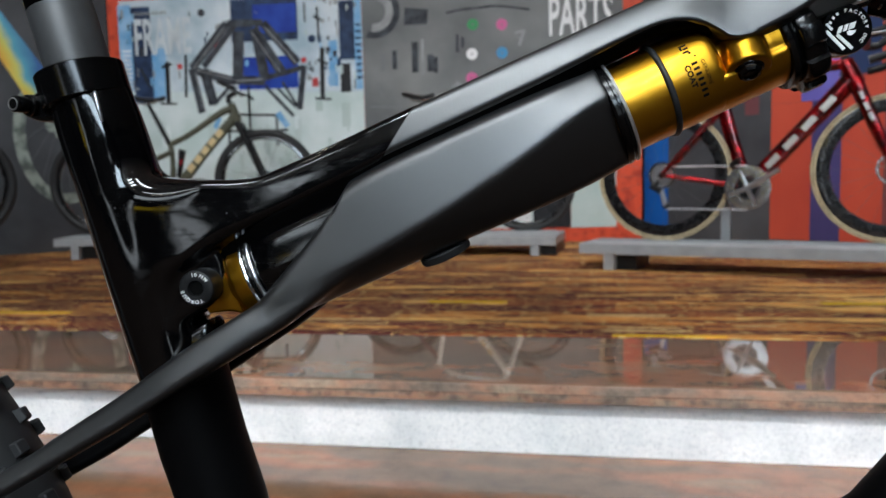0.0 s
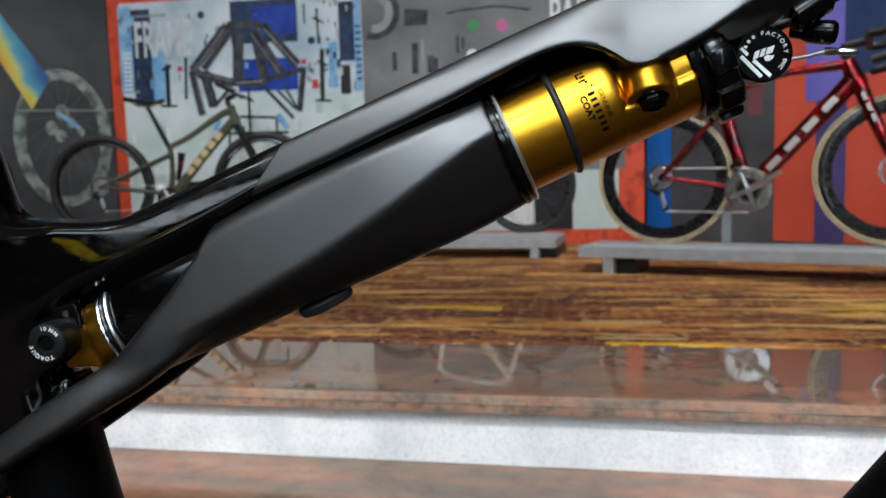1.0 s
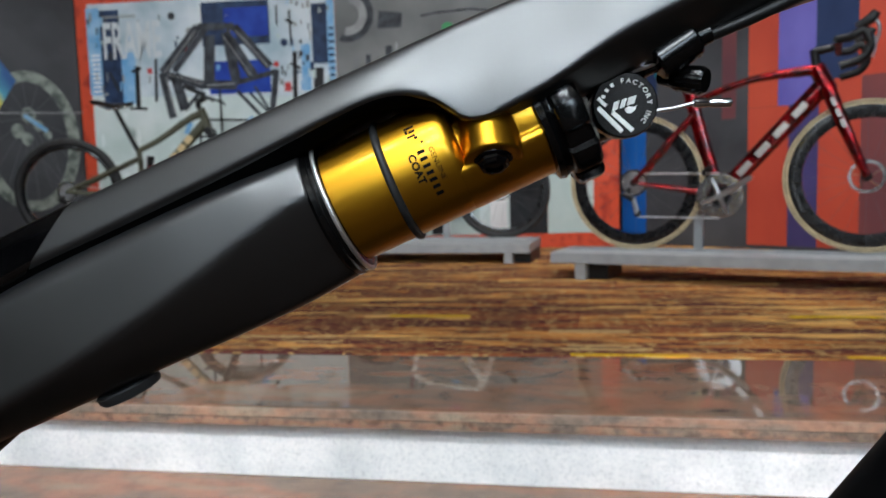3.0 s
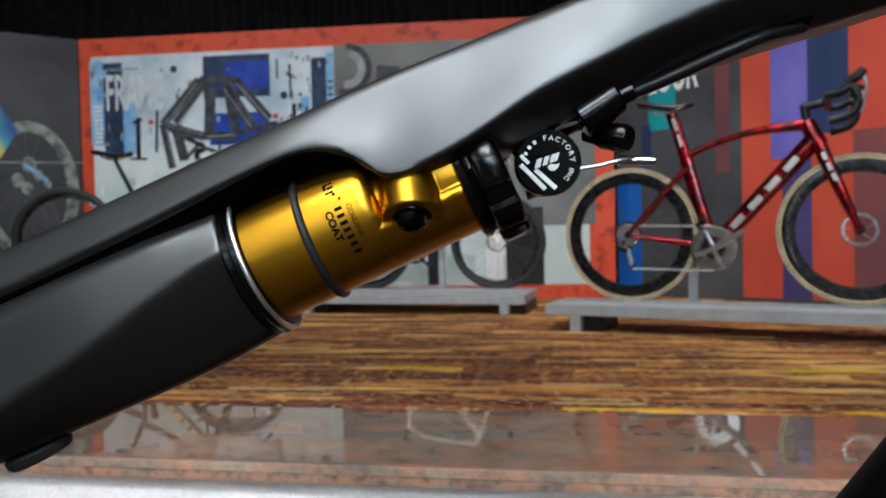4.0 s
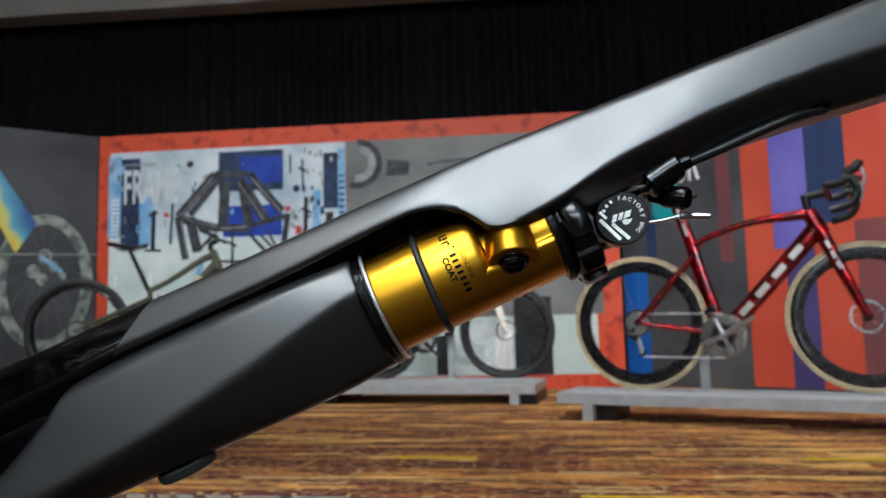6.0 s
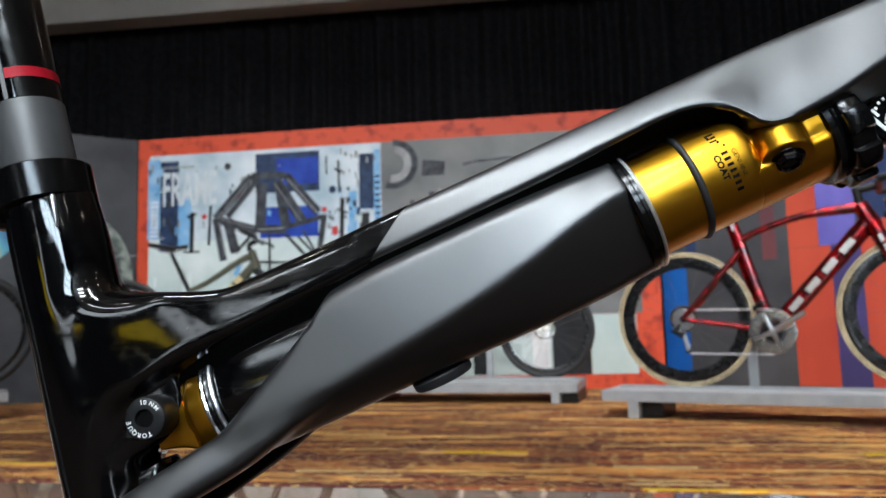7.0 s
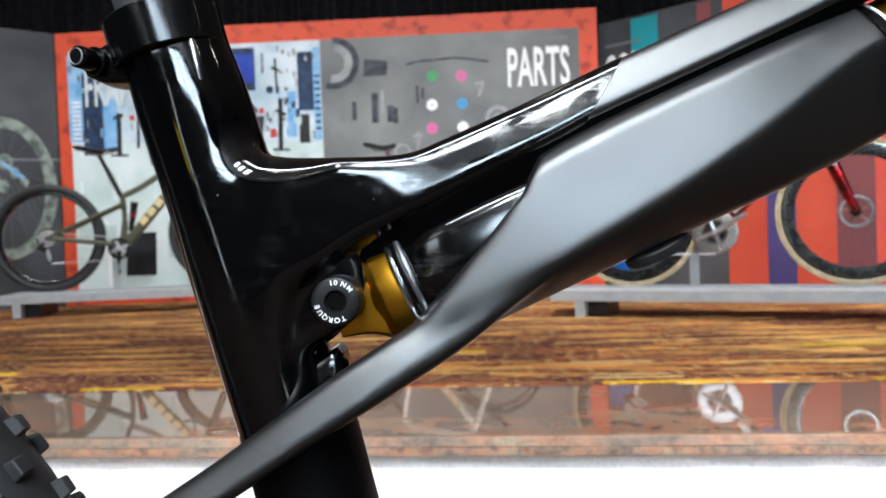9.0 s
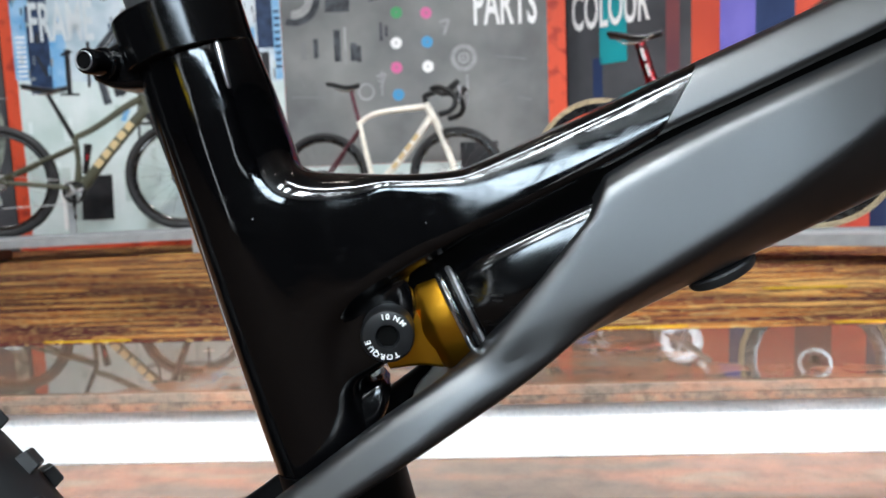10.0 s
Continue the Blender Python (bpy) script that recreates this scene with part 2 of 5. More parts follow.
def rings(bm, loops, close_ends=True, cyclic=False):
    """Skins a row of equal closed loops of points."""
    rows = [[bm.verts.new(p) for p in loop] for loop in loops]
    n = len(rows[0])
    pairs = list(zip(rows, rows[1:])) + ([(rows[-1], rows[0])] if cyclic else [])
    for a, c in pairs:
        for i in range(n):
            bm.faces.new((a[i], a[(i + 1) % n], c[(i + 1) % n], c[i]))
    if close_ends and not cyclic:
        bm.faces.new(rows[0])
        bm.faces.new(rows[-1])
    return bm


def frame_at(d):
    d = Vector(d).normalized()
    side = d.cross(Vector((0, 0, 1)))
    if side.length < 0.05:
        side = d.cross(Vector((0, 1, 0)))
    side.normalize()
    return d, side, side.cross(d)


def turned(bm, origin, axis, profile, n=40, wave=None):
    """A solid of revolution: profile rows of (distance along the axis, radius). wave changes the radius with the angle."""
    d, s, t = frame_at(axis)
    o = Vector(origin)
    loops = []
    for a, r in profile:
        loop = []
        for k in range(n):
            an = 2 * math.pi * k / n
            q = max(r, 1e-5) * (wave(an) if wave else 1.0)
            loop.append(o + d * a + (s * math.cos(an) + t * math.sin(an)) * q)
        loops.append(loop)
    return rings(bm, loops)


def tube(bm, points, radius, n=14, squash=1.0):
    """A round tube along points; radius may be a list; squash widens it sideways."""
    pts = [Vector(p) for p in points]
    rad = radius if isinstance(radius, (list, tuple)) else [radius] * len(pts)
    loops = []
    for i, p in enumerate(pts):
        d = (pts[min(i + 1, len(pts) - 1)] - pts[max(i - 1, 0)]).normalized()
        _, s, t = frame_at(d)
        loops.append([p + s * math.cos(2 * math.pi * k / n) * rad[i] * squash + t * math.sin(2 * math.pi * k / n) * rad[i] for k in range(n)])
    return rings(bm, loops)


def smooth_path(points, steps=8):
    """Catmull-Rom through points of any length."""
    pts = [np.array(p, float) for p in points]
    pts = [2 * pts[0] - pts[1]] + pts + [2 * pts[-1] - pts[-2]]
    out = []
    for i in range(1, len(pts) - 2):
        a, c, e, f = pts[i - 1:i + 3]
        for k in range(steps):
            t = k / steps
            out.append(0.5 * (2 * c + (e - a) * t + (2 * a - 5 * c + 4 * e - f) * t * t + (3 * c - a - 3 * e + f) * t ** 3))
    out.append(pts[-2])
    return out


def lathe_ring(bm, centre, axis, radius, section, n=64):
    """A closed ring: section rows of (along the axis, out from the radius)."""
    d, s, t = frame_at(axis)
    c = Vector(centre)
    loops = []
    for k in range(n):
        a = 2 * math.pi * k / n
        out = s * math.cos(a) + t * math.sin(a)
        loops.append([c + d * x + out * (radius + y) for x, y in section])
    return rings(bm, loops, close_ends=False, cyclic=True)


def circle_section(r, n=10, sx=1.0):
    return [(sx * r * math.cos(2 * math.pi * k / n), r * math.sin(2 * math.pi * k / n)) for k in range(n)]


def text_bm(body, size, thick=0.0, widen=1.0, align="LEFT", bold=0.018):
    """Letters in the x-y plane, facing +z, as a mesh."""
    cu = bpy.data.curves.new("lettering", "FONT")
    cu.body, cu.size, cu.extrude, cu.align_x, cu.resolution_u, cu.offset = body, size, thick, align, 3, size * bold
    ob = new("lettering", cu)
    me = bpy.data.meshes.new_from_object(ob.evaluated_get(bpy.context.evaluated_depsgraph_get()))
    bm = bmesh.new()
    bm.from_mesh(me)
    bpy.data.objects.remove(ob)
    bpy.data.curves.remove(cu)
    bpy.data.meshes.remove(me)
    bmesh.ops.scale(bm, vec=(widen, 1, 1), verts=bm.verts)
    return bm


def prism(points, depth):
    """A flat polygon in x-z with thickness towards +y."""
    bm = bmesh.new()
    front = [bm.verts.new((x, 0, z)) for x, z in points]
    back = [bm.verts.new((x, depth, z)) for x, z in points]
    bm.faces.new(front)
    bm.faces.new(list(reversed(back)))
    n = len(points)
    for i in range(n):
        bm.faces.new((front[i], back[i], back[(i + 1) % n], front[(i + 1) % n]))
    return bm


# ---- the stage and the walls ----
FLOOR, CEIL = -0.19, 3.85
BACK_A, BACK_B = Vector((-3.66, 5.50, 0)), Vector((0.60, 5.78, 0))
CORNER = 0.07  # the back panel begins this far along its line

# unseen floor, made dark so the bike's lower facets reflect little light
setting("floor_rear", box((-7, -6.0, FLOOR - 0.1), (6, 0.899, FLOOR)), dark_floor_m, "unseen dark brown floor added to keep the bike's reflections dark")
setting("floor_lower", box((-7, 0.9, FLOOR - 0.1), (6, 1.86, FLOOR)), granite_floor, "polished red-brown granite shop floor below the step")
setting("stage_core", box((-7, 1.862, FLOOR - 0.1), (6, 8.5, -0.055)), riser_m, "concrete core of the raised display stage")
step_riser = setting("step_riser", box((-7, 1.84, FLOOR), (6, 1.8615, -0.052)), riser_m, "pale speckled stone riser of the stage step")
for x0, x1 in ((-6.9, -4.6), (-4.597, -2.8), (-2.797, 2.6), (2.603, 5.9)):
    part("riser_slab", box((x0, 1.829, FLOOR + 0.001), (x1, 1.8395, -0.053), 0.001), riser_m, step_riser, smooth=False)
step_slab = setting("step_slab", box((-7, 1.801, -0.05), (6, 2.325, -0.001), 0.002), granite, "polished granite slab along the stage edge")
part("slab_edge", box((-7, 1.792, -0.048), (6, 1.8005, -0.0275), 0.001), granite_edge, step_slab, "rough sawn granite front edge", smooth=False)
part("slab_nosing", box((-7, 1.7935, -0.0262), (6, 1.8005, -0.0045), 0.0015), granite_nosing, step_slab, "paler ground granite nosing", smooth=False)
carpet = setting("floor_carpet", box((-7, 2.327, -0.05), (6, 8.5, 0.002)), carpet_m, "multicolour plank-print carpet on the raised stage")
for x0, x1, y0, y1, cm in ((0.20, 0.54, 2.332, 2.352, yellow_pile), (0.97, 1.32, 2.334, 2.352, yellow_pile), (-1.46, -1.18, 2.334, 2.352, yellow_pile), (-0.50, -0.18, 2.93, 2.965, yellow_pile), (0.99, 1.30, 2.93, 2.965, yellow_pile), (-2.3, -1.9, 2.62, 2.65, yellow_pile),
                           (0.13, 0.40, 2.655, 2.70, cream_pile), (0.17, 0.45, 2.40, 2.425, cream_pile), (0.19, 0.42, 2.45, 2.468, cream_pile), (0.60, 0.72, 2.50, 2.52, cream_pile), (-0.95, -0.6, 2.54, 2.575, cream_pile), (-0.75, -0.55, 2.47, 2.49, cream_pile)):
    part("carpet_strip", box((x0, y0, 0.0), (x1, y1, 0.0035), 0.0008), cm, carpet, smooth=False)


def wall_panel(name, a, c, height, thick, material, label, z0=0.002, start=0.0):
    a, c = Vector(a), Vector(c)
    d = (c - a)
    ob = new(name, mesh_of(name, box((start, 0, z0), (d.length, thick, height), 0.002), material, False))
    ob.matrix_world = Matrix.Translation(a) @ Matrix.Rotation(math.atan2(d.y, d.x), 4, "Z")
    return tagged(ob, label, "wall", kind="structure")


wall_back = wall_panel("wall_back", BACK_A, BACK_B, 2.13, 0.05, panel_red, "red printed back panel of the display booth", start=CORNER)
wall_left = wall_panel("wall_left", BACK_A + Vector((-2.2, -2.0, 0)), BACK_A + Vector((CORNER - 0.004, 0, 0)), 2.13, 0.05, panel_dark, "charcoal side panel printed with a wheel picture")
wall_right = wall_panel("wall_right", (0.64, 6.05, 0), (3.6, 3.9, 0), 2.07, 0.05, panel_dark, "charcoal side panel printed with colour stripes")

# pleated curtain
bm = bmesh.new()
rows = []
for k in range(1301):
    x = -7 + 13 * k / 1300
    y = 6.74 + 0.085 * (x + 1) + 0.045 * math.sin(x * 33 + 2.2 * math.sin(x * 3.1)) + 0.02 * math.sin(x * 12.3 + 1.0)
    rows.append((bm.verts.new((x, y, 0.01)), bm.verts.new((x, y, 3.70 + 0.012 * math.sin(x * 23)))))
for (a, c), (e, f) in zip(rows, rows[1:]):
    bm.faces.new((a, e, f, c))
curtain = setting("curtain_black", bm, curtain_m, "black pleated stage curtain behind the panels", True)
setting("ceiling", box((-7, -6, CEIL), (6, 8.5, CEIL + 0.1)), ceil_m, "off-white shop ceiling")
setting("ceiling_beam", box((-6.3, 6.37, 3.50), (6.9, 6.61, CEIL), 0.004, Matrix.Rotation(0.0848, 4, "Z")), ceil_m, "pale ceiling trough above the curtain")
setting("wall_behind", box((-7, -6.1, FLOOR), (6, -6.0, CEIL)), wall_m, "plain shop wall behind the camera")
window = setting("window_1", box((-0.3, -5.998, 2.6), (2.7, -5.96, 3.5)), mat("window_daylight", (0.8, 0.85, 0.9), 0.4, emit=(0.68, 0.85, 1.0), strength=24.0), "bright high shop window behind the camera")
for x0, x1, z0, z1 in ((-0.36, 2.76, 2.54, 2.6), (-0.36, 2.76, 3.5, 3.56), (-0.36, -0.3, 2.6005, 3.4995), (2.7, 2.76, 2.6005, 3.4995), (0.67, 0.73, 2.6005, 3.4995), (1.67, 1.73, 2.6005, 3.4995)):
    part("window_frame", box((x0, -5.9995, z0), (x1, -5.93, z1)), plastic, window, smooth=False)
# two unseen glowing door shapes, added to put vertical streaks on the seat tube
streak_m = mat("streak_glow", (0.8, 0.85, 0.9), 0.3, emit=(0.85, 0.93, 1.0), strength=3.2)
for name, x0, x1 in (("door_1", -2.5, -2.16), ("door_2", 2.0, 2.34)):
    door = setting(name, box((x0, -5.998, FLOOR + 0.1), (x1, -5.96, 2.1)), streak_m, "unseen glowing door shape added to reflect as a vertical streak")
    for a, c, z0, z1 in ((x0 - 0.07, x0, FLOOR, 2.1), (x1, x1 + 0.07, FLOOR, 2.1), (x0 - 0.07, x1 + 0.07, 2.1, 2.17), (x0, x1, FLOOR, FLOOR + 0.1), (x0, x1, 0.85, 0.95)):
        part("streak_frame", box((a, -5.9995, z0), (c, -5.93, z1)), plastic, door, smooth=False)
window2 = setting("window_2", box((-4.4, -5.998, 2.7), (-2.4, -5.96, 3.5)), mat("window_daylight_dim", (0.8, 0.85, 0.9), 0.4, emit=(0.82, 0.92, 1.0), strength=6.0), "high shop window behind the camera")
for x0, x1, z0, z1 in ((-4.46, -2.34, 2.64, 2.7), (-4.46, -2.34, 3.5, 3.56), (-4.46, -4.4, 2.7005, 3.4995), (-2.4, -2.34, 2.7005, 3.4995)):
    part("window_frame", box((x0, -5.9995, z0), (x1, -5.93, z1)), plastic, window2, smooth=False)
sign = thing("wall_sign", "lit yellow sign box on the rear shop wall", "sign", Matrix.Translation((-2.95, -5.999, 1.2)))
part("casing", box((-0.33, 0.0, -0.21), (0.33, 0.05, 0.21), 0.004), plastic, sign, smooth=False)
part("lit_face", box((-0.31, 0.051, -0.19), (0.31, 0.056, 0.19)), mat("lit_yellow_acrylic", (0.7, 0.5, 0.03), 0.4, emit=(1.0, 0.72, 0.03), strength=1.8), sign, "glowing yellow acrylic face", smooth=False)
setting("wall_side_a", box((-7.1, -6, FLOOR), (-7.0, 8.5, CEIL)), wall_m, "plain shop side wall")
setting("wall_side_b", box((6.0, -6, FLOOR), (6.1, 8.5, CEIL)), wall_m, "plain shop side wall")
setting("wall_rear", box((-7, 8.5, FLOOR), (6, 8.6, CEIL)), wall_m, "plain wall behind the curtain")

# ---- lamps ----
lamp_glow = mat("lamp_diffuser", (0.9, 0.9, 0.88), 0.5, emit=(1.0, 0.93, 0.82), strength=70.0)
panel_glow = mat("panel_diffuser", (0.9, 0.9, 0.9), 0.5, emit=(0.95, 0.98, 1.0), strength=6.0)
lamp_metal = mat("lamp_housing", (0.6, 0.6, 0.6), 0.4, metal=0.3)


def light(kind, place, target, power, size, size_y, color, spread=180):
    lamp = bpy.data.lights.new("lamp_light", "AREA")
    lamp.shape, lamp.size, lamp.size_y, lamp.energy, lamp.color, lamp.spread = kind, size, size_y, power, color, radians(spread)
    ob = new("lamp_light", lamp)
    ob.matrix_world = look(place, target)
    return ob


def light_panel(x, y, w, d, power):
    """A flat ceiling panel: frame, diffuser and its light."""
    p = thing("ceiling_light", "white rectangular light panel hung under the ceiling", "ceiling light", Matrix.Translation((x, y, CEIL)), "shop light panels")
    part("frame", lathe_rect(w, d), lamp_metal, p, smooth=False)
    part("diffuser", box((-w / 2 + 0.02, -d / 2 + 0.02, -0.045), (w / 2 - 0.02, d / 2 - 0.02, -0.02)), panel_glow, p, smooth=False)
    part("hanger", box((-0.01, -0.01, -0.03), (0.01, 0.01, 0.0)), lamp_metal, p, smooth=False)
    light("RECTANGLE", (x, y, CEIL - 0.06), (x, y, 0), power, w - 0.04, d - 0.04, (0.83, 0.93, 1.0))


def lathe_rect(w, d):
    bm = bmesh.new()
    for lo, hi in (((-w / 2, -d / 2, -0.05), (w / 2, -d / 2 + 0.018, -0.01)), ((-w / 2, d / 2 - 0.018, -0.05), (w / 2, d / 2, -0.01)), ((-w / 2, -d / 2 + 0.0185, -0.05), (-w / 2 + 0.018, d / 2 - 0.0185, -0.01)), ((w / 2 - 0.018, -d / 2 + 0.0185, -0.05), (w / 2, d / 2 - 0.0185, -0.01))):
        add_box(bm, lo, hi)
    return bm


for px, py, pl, pd, pw in (*((0.1 + ox, -3.5, 0.3, 1.5, 86) for ox in (-0.6, 0.0, 0.6)), (-0.6, -1.5, 2.2, 0.3, 130), (-2.75, -3.9, 1.2, 0.3, 16)):
    light_panel(px, py, pl, pd, pw)


def downlight(x, y):
    p = thing("downlight", "small round warm downlight in the ceiling", "ceiling light", Matrix.Translation((x, y, CEIL)), "warm downlights")
    part("rim", lathe_ring(bmesh.new(), (0, 0, -0.012), (0, 0, 1), 0.055, circle_section(0.011, 8), 24), lamp_metal, p)
    part("lens", turned(bmesh.new(), (0, 0, -0.02), (0, 0, 1), [(0, 0.045), (0.012, 0.045)], 24), lamp_glow, p)


for gx in (-4.0, -2.4, -0.8, 0.8, 2.4, 4.0):
    for gy in (-4.6, -2.2, 0.7):
        downlight(gx + 0.13 * gy, gy)


def track_spot(x, y, tx, ty, tz, power, spread=80):
    """A spotlight on the stage track."""
    p = thing("track_spot", "white cylindrical spotlight on a ceiling track", "spotlight", Matrix.Translation((x, y, CEIL)), "stage spotlights")
    d = (Vector((tx, ty, tz)) - Vector((x, y, CEIL - 0.2))).normalized()
    part("arm", tube(bmesh.new(), [(0, 0, 0), (0, 0, -0.14)], 0.012, 10), lamp_metal, p)
    part("can", turned(bmesh.new(), Vector((0, 0, -0.2)) - d * 0.08, d, [(0, 0.03), (0.01, 0.045), (0.15, 0.05), (0.152, 0.046)], 24), lamp_metal, p)
    part("lens", turned(bmesh.new(), Vector((0, 0, -0.2)) + d * 0.0725, d, [(0, 0.04), (0.003, 0.04)], 20), lamp_glow, p)
    light("DISK", Vector((x, y, CEIL - 0.2)) + d * 0.09, (tx, ty, tz), power, 0.1, 0.1, (0.97, 0.98, 1.0), spread)


for sx, tx in ((-4.4, -3.9), (-2.6, -2.7), (-0.9, -0.9), (0.8, 0.8), (2.3, 2.2)):
    track_spot(sx, 2.9, tx, 5.3 if tx < 0 else 4.6, 0.8, (6 if tx < -3 else 12) if tx < 0 else 20)
for sx in (-2.1, -0.75, 0.6, 1.95):
    track_spot(sx, -1.6, sx * 0.95, 2.0, -0.11, 3.6, 20)

# ---- printed pictures on the booth panels ----
def flat(wall, name, points, material, layer=1, label=""):
    ob = part(name, prism(points, 0.0012), material, wall, label, smooth=False)
    ob.location = (0, -0.0015 * layer, 0)
    return ob


def rect(x0, z0, x1, z1):
    return [(x0, z0), (x1, z0), (x1, z1), (x0, z1)]


def bar(p, q, width):
    (x0, z0), (x1, z1) = p, q
    n = math.hypot(x1 - x0, z1 - z0)
    dx, dz = -(z1 - z0) / n * width / 2, (x1 - x0) / n * width / 2
    return [(x0 - dx, z0 - dz), (x1 - dx, z1 - dz), (x1 + dx, z1 + dz), (x0 + dx, z0 + dz)]


def disc(cx, cz, r, n=24, rz=None):
    return [(cx + r * math.cos(2 * math.pi * k / n), cz + (rz or r) * math.sin(2 * math.pi * k / n)) for k in range(n)]


def ring_print(wall, name, cx, cz, rx, rz, width, material, layer, a0=0.0, a1=360.0, n=40):
    out = [(cx + rx * math.cos(radians(a0 + (a1 - a0) * k / n)), cz + rz * math.sin(radians(a0 + (a1 - a0) * k / n))) for k in range(n + 1)]
    inn = [(cx + (rx - width) * math.cos(radians(a0 + (a1 - a0) * k / n)), cz + (rz - width) * math.sin(radians(a0 + (a1 - a0) * k / n))) for k in range(n + 1)]
    bm = bmesh.new()
    for k in range(n):
        quad = [out[k], out[k + 1], inn[k + 1], inn[k]]
        f = [bm.verts.new((x, 0, z)) for x, z in quad]
        bm.faces.new(f)
    bmesh.ops.remove_doubles(bm, verts=bm.verts, dist=1e-5)
    ob = part(name, bm, material, wall, smooth=False)
    ob.location = (0, -0.0015 * layer, 0)
    return ob


def letters(wall, body, x0, z0, height, width, material, layer):
    bm = text_bm(body, 1.0, 0.0006)
    lo = [min(v.co[i] for v in bm.verts) for i in (0, 1)]
    hi = [max(v.co[i] for v in bm.verts) for i in (0, 1)]
    for v in bm.verts:
        v.co = Vector((x0 + (v.co.x - lo[0]) / (hi[0] - lo[0]) * width, -v.co.z, z0 + (v.co.y - lo[1]) / (hi[1] - lo[1]) * height))
    ob = part("lettering", bm, material, wall, "tall white printed capital letters", smooth=False)
    ob.location = (0, -0.0015 * layer, 0)


photo_pale = printed("workshop_photo_wall", (0.62, 0.68, 0.72), (0.34, 0.45, 0.52), 3.4)
photo_floor = printed("workshop_photo_floor", (0.66, 0.72, 0.72), (0.5, 0.6, 0.58), 3.0)
photo_mint = printed("pale_mint_print", (0.42, 0.52, 0.50), (0.50, 0.58, 0.56), 4.0)
photo_blue = printed("royal_blue_print", (0.012, 0.035, 0.26), (0.02, 0.07, 0.4), 5.0)
photo_navy = printed("navy_print", (0.014, 0.022, 0.05), (0.03, 0.06, 0.13), 9.0)
photo_sky = printed("light_blue_print", (0.12, 0.33, 0.6), (0.3, 0.5, 0.68), 8.0)
photo_char = printed("frame_grey_print", (0.018, 0.02, 0.025), (0.07, 0.078, 0.09), 14.0)
photo_black = printed("near_black_print", (0.015, 0.016, 0.018), (0.03, 0.03, 0.033), 8.0)
pale_photo = printed("pale_floor_glare", (0.74, 0.8, 0.8), (0.6, 0.68, 0.68), 5.0)
soft_white = printed("soft_white_ink", (0.62, 0.66, 0.68), (0.5, 0.55, 0.58), 6.0)
white_ink = mat("white_ink", (0.8, 0.8, 0.8), 0.5)
pale_ink = printed("pale_grey_ink", (0.33, 0.34, 0.34), (0.22, 0.225, 0.23), 12.0)
moss_ink = printed("grey_green_ink", (0.30, 0.34, 0.30), (0.09, 0.11, 0.10), 11.0, lo=0.42, hi=0.6)
line_dim = mat("dim_grey_ink", (0.075, 0.08, 0.083), 0.5)
line_grey = mat("thin_grey_ink", (0.16, 0.165, 0.17), 0.5)
dot_inks = {"green": mat("green_ink", (0.03, 0.30, 0.09), 0.5), "pink": mat("pink_ink", (0.60, 0.10, 0.28), 0.5), "white": white_ink, "blue": mat("blue_ink", (0.03, 0.26, 0.52), 0.5)}
red_ink = mat("small_red_ink", (0.5, 0.04, 0.04), 0.5)

# the frame picture
flat(wall_back, "photo", rect(0.172, 0.12, 2.15, 1.985), photo_pale, 1, "workshop photograph of bicycle frames on stands")
flat(wall_back, "photo_floor", [(0.172, 0.12), (2.15, 0.12), (2.15, 1.2), (0.172, 1.27)], photo_floor, 2)
for sx, sz, ex, ez, m, k in ((0.16, 1.28, 0.27, 1.95, photo_sky, 3), (0.27, 1.17, 0.43, 1.93, photo_navy, 3), (0.43, 1.2, 0.55, 1.6, photo_sky, 3), (1.10, 1.62, 1.64, 1.95, photo_navy, 3), (1.14, 1.25, 1.63, 1.50, photo_blue, 3), (1.28, 1.68, 1.63, 1.9, photo_blue, 4),
                             (1.97, 1.45, 2.09, 1.9, photo_navy, 3), (1.97, 1.2, 2.05, 1.42, photo_black, 3), (2.09, 1.22, 2.145, 1.93, photo_sky, 3), (1.88, 1.25, 1.95, 1.6, photo_sky, 3), (1.74, 1.25, 1.79, 1.32, red_ink, 3), (0.64, 1.43, 0.68, 1.47, red_ink, 4), (1.66, 1.44, 1.70, 1.48, red_ink, 5)):
    flat(wall_back, "photo_patch", rect(sx, sz, ex, ez), m, k)
for p, q, wd in (((1.07, 1.77), (0.76, 1.43), 0.05), ((0.76, 1.43), (0.83, 1.08), 0.045), ((1.13, 1.75), (0.86, 1.44), 0.035), ((0.76, 1.42), (1.10, 1.32), 0.05), ((1.07, 1.77), (1.36, 1.76), 0.04), ((1.36, 1.76), (1.63, 1.44), 0.05), ((1.28, 1.72), (1.50, 1.37), 0.06), ((1.68, 1.42), (1.63, 1.08), 0.035), ((1.35, 1.33), (1.66, 1.40), 0.03), ((1.16, 1.70), (1.14, 1.34), 0.065), ((1.30, 1.69), (1.36, 1.33), 0.06), ((1.09, 1.33), (1.36, 1.31), 0.05), ((0.86, 1.42), (0.93, 1.14), 0.06), ((0.93, 1.14), (1.06, 1.27), 0.02), ((1.36, 1.27), (1.58, 1.03), 0.02), ((1.46, 1.25), (1.60, 1.10), 0.015), ((1.63, 1.08), (1.50, 1.3), 0.015)):
    flat(wall_back, "printed_tube", bar(p, q, wd * 1.35), photo_char, 6)
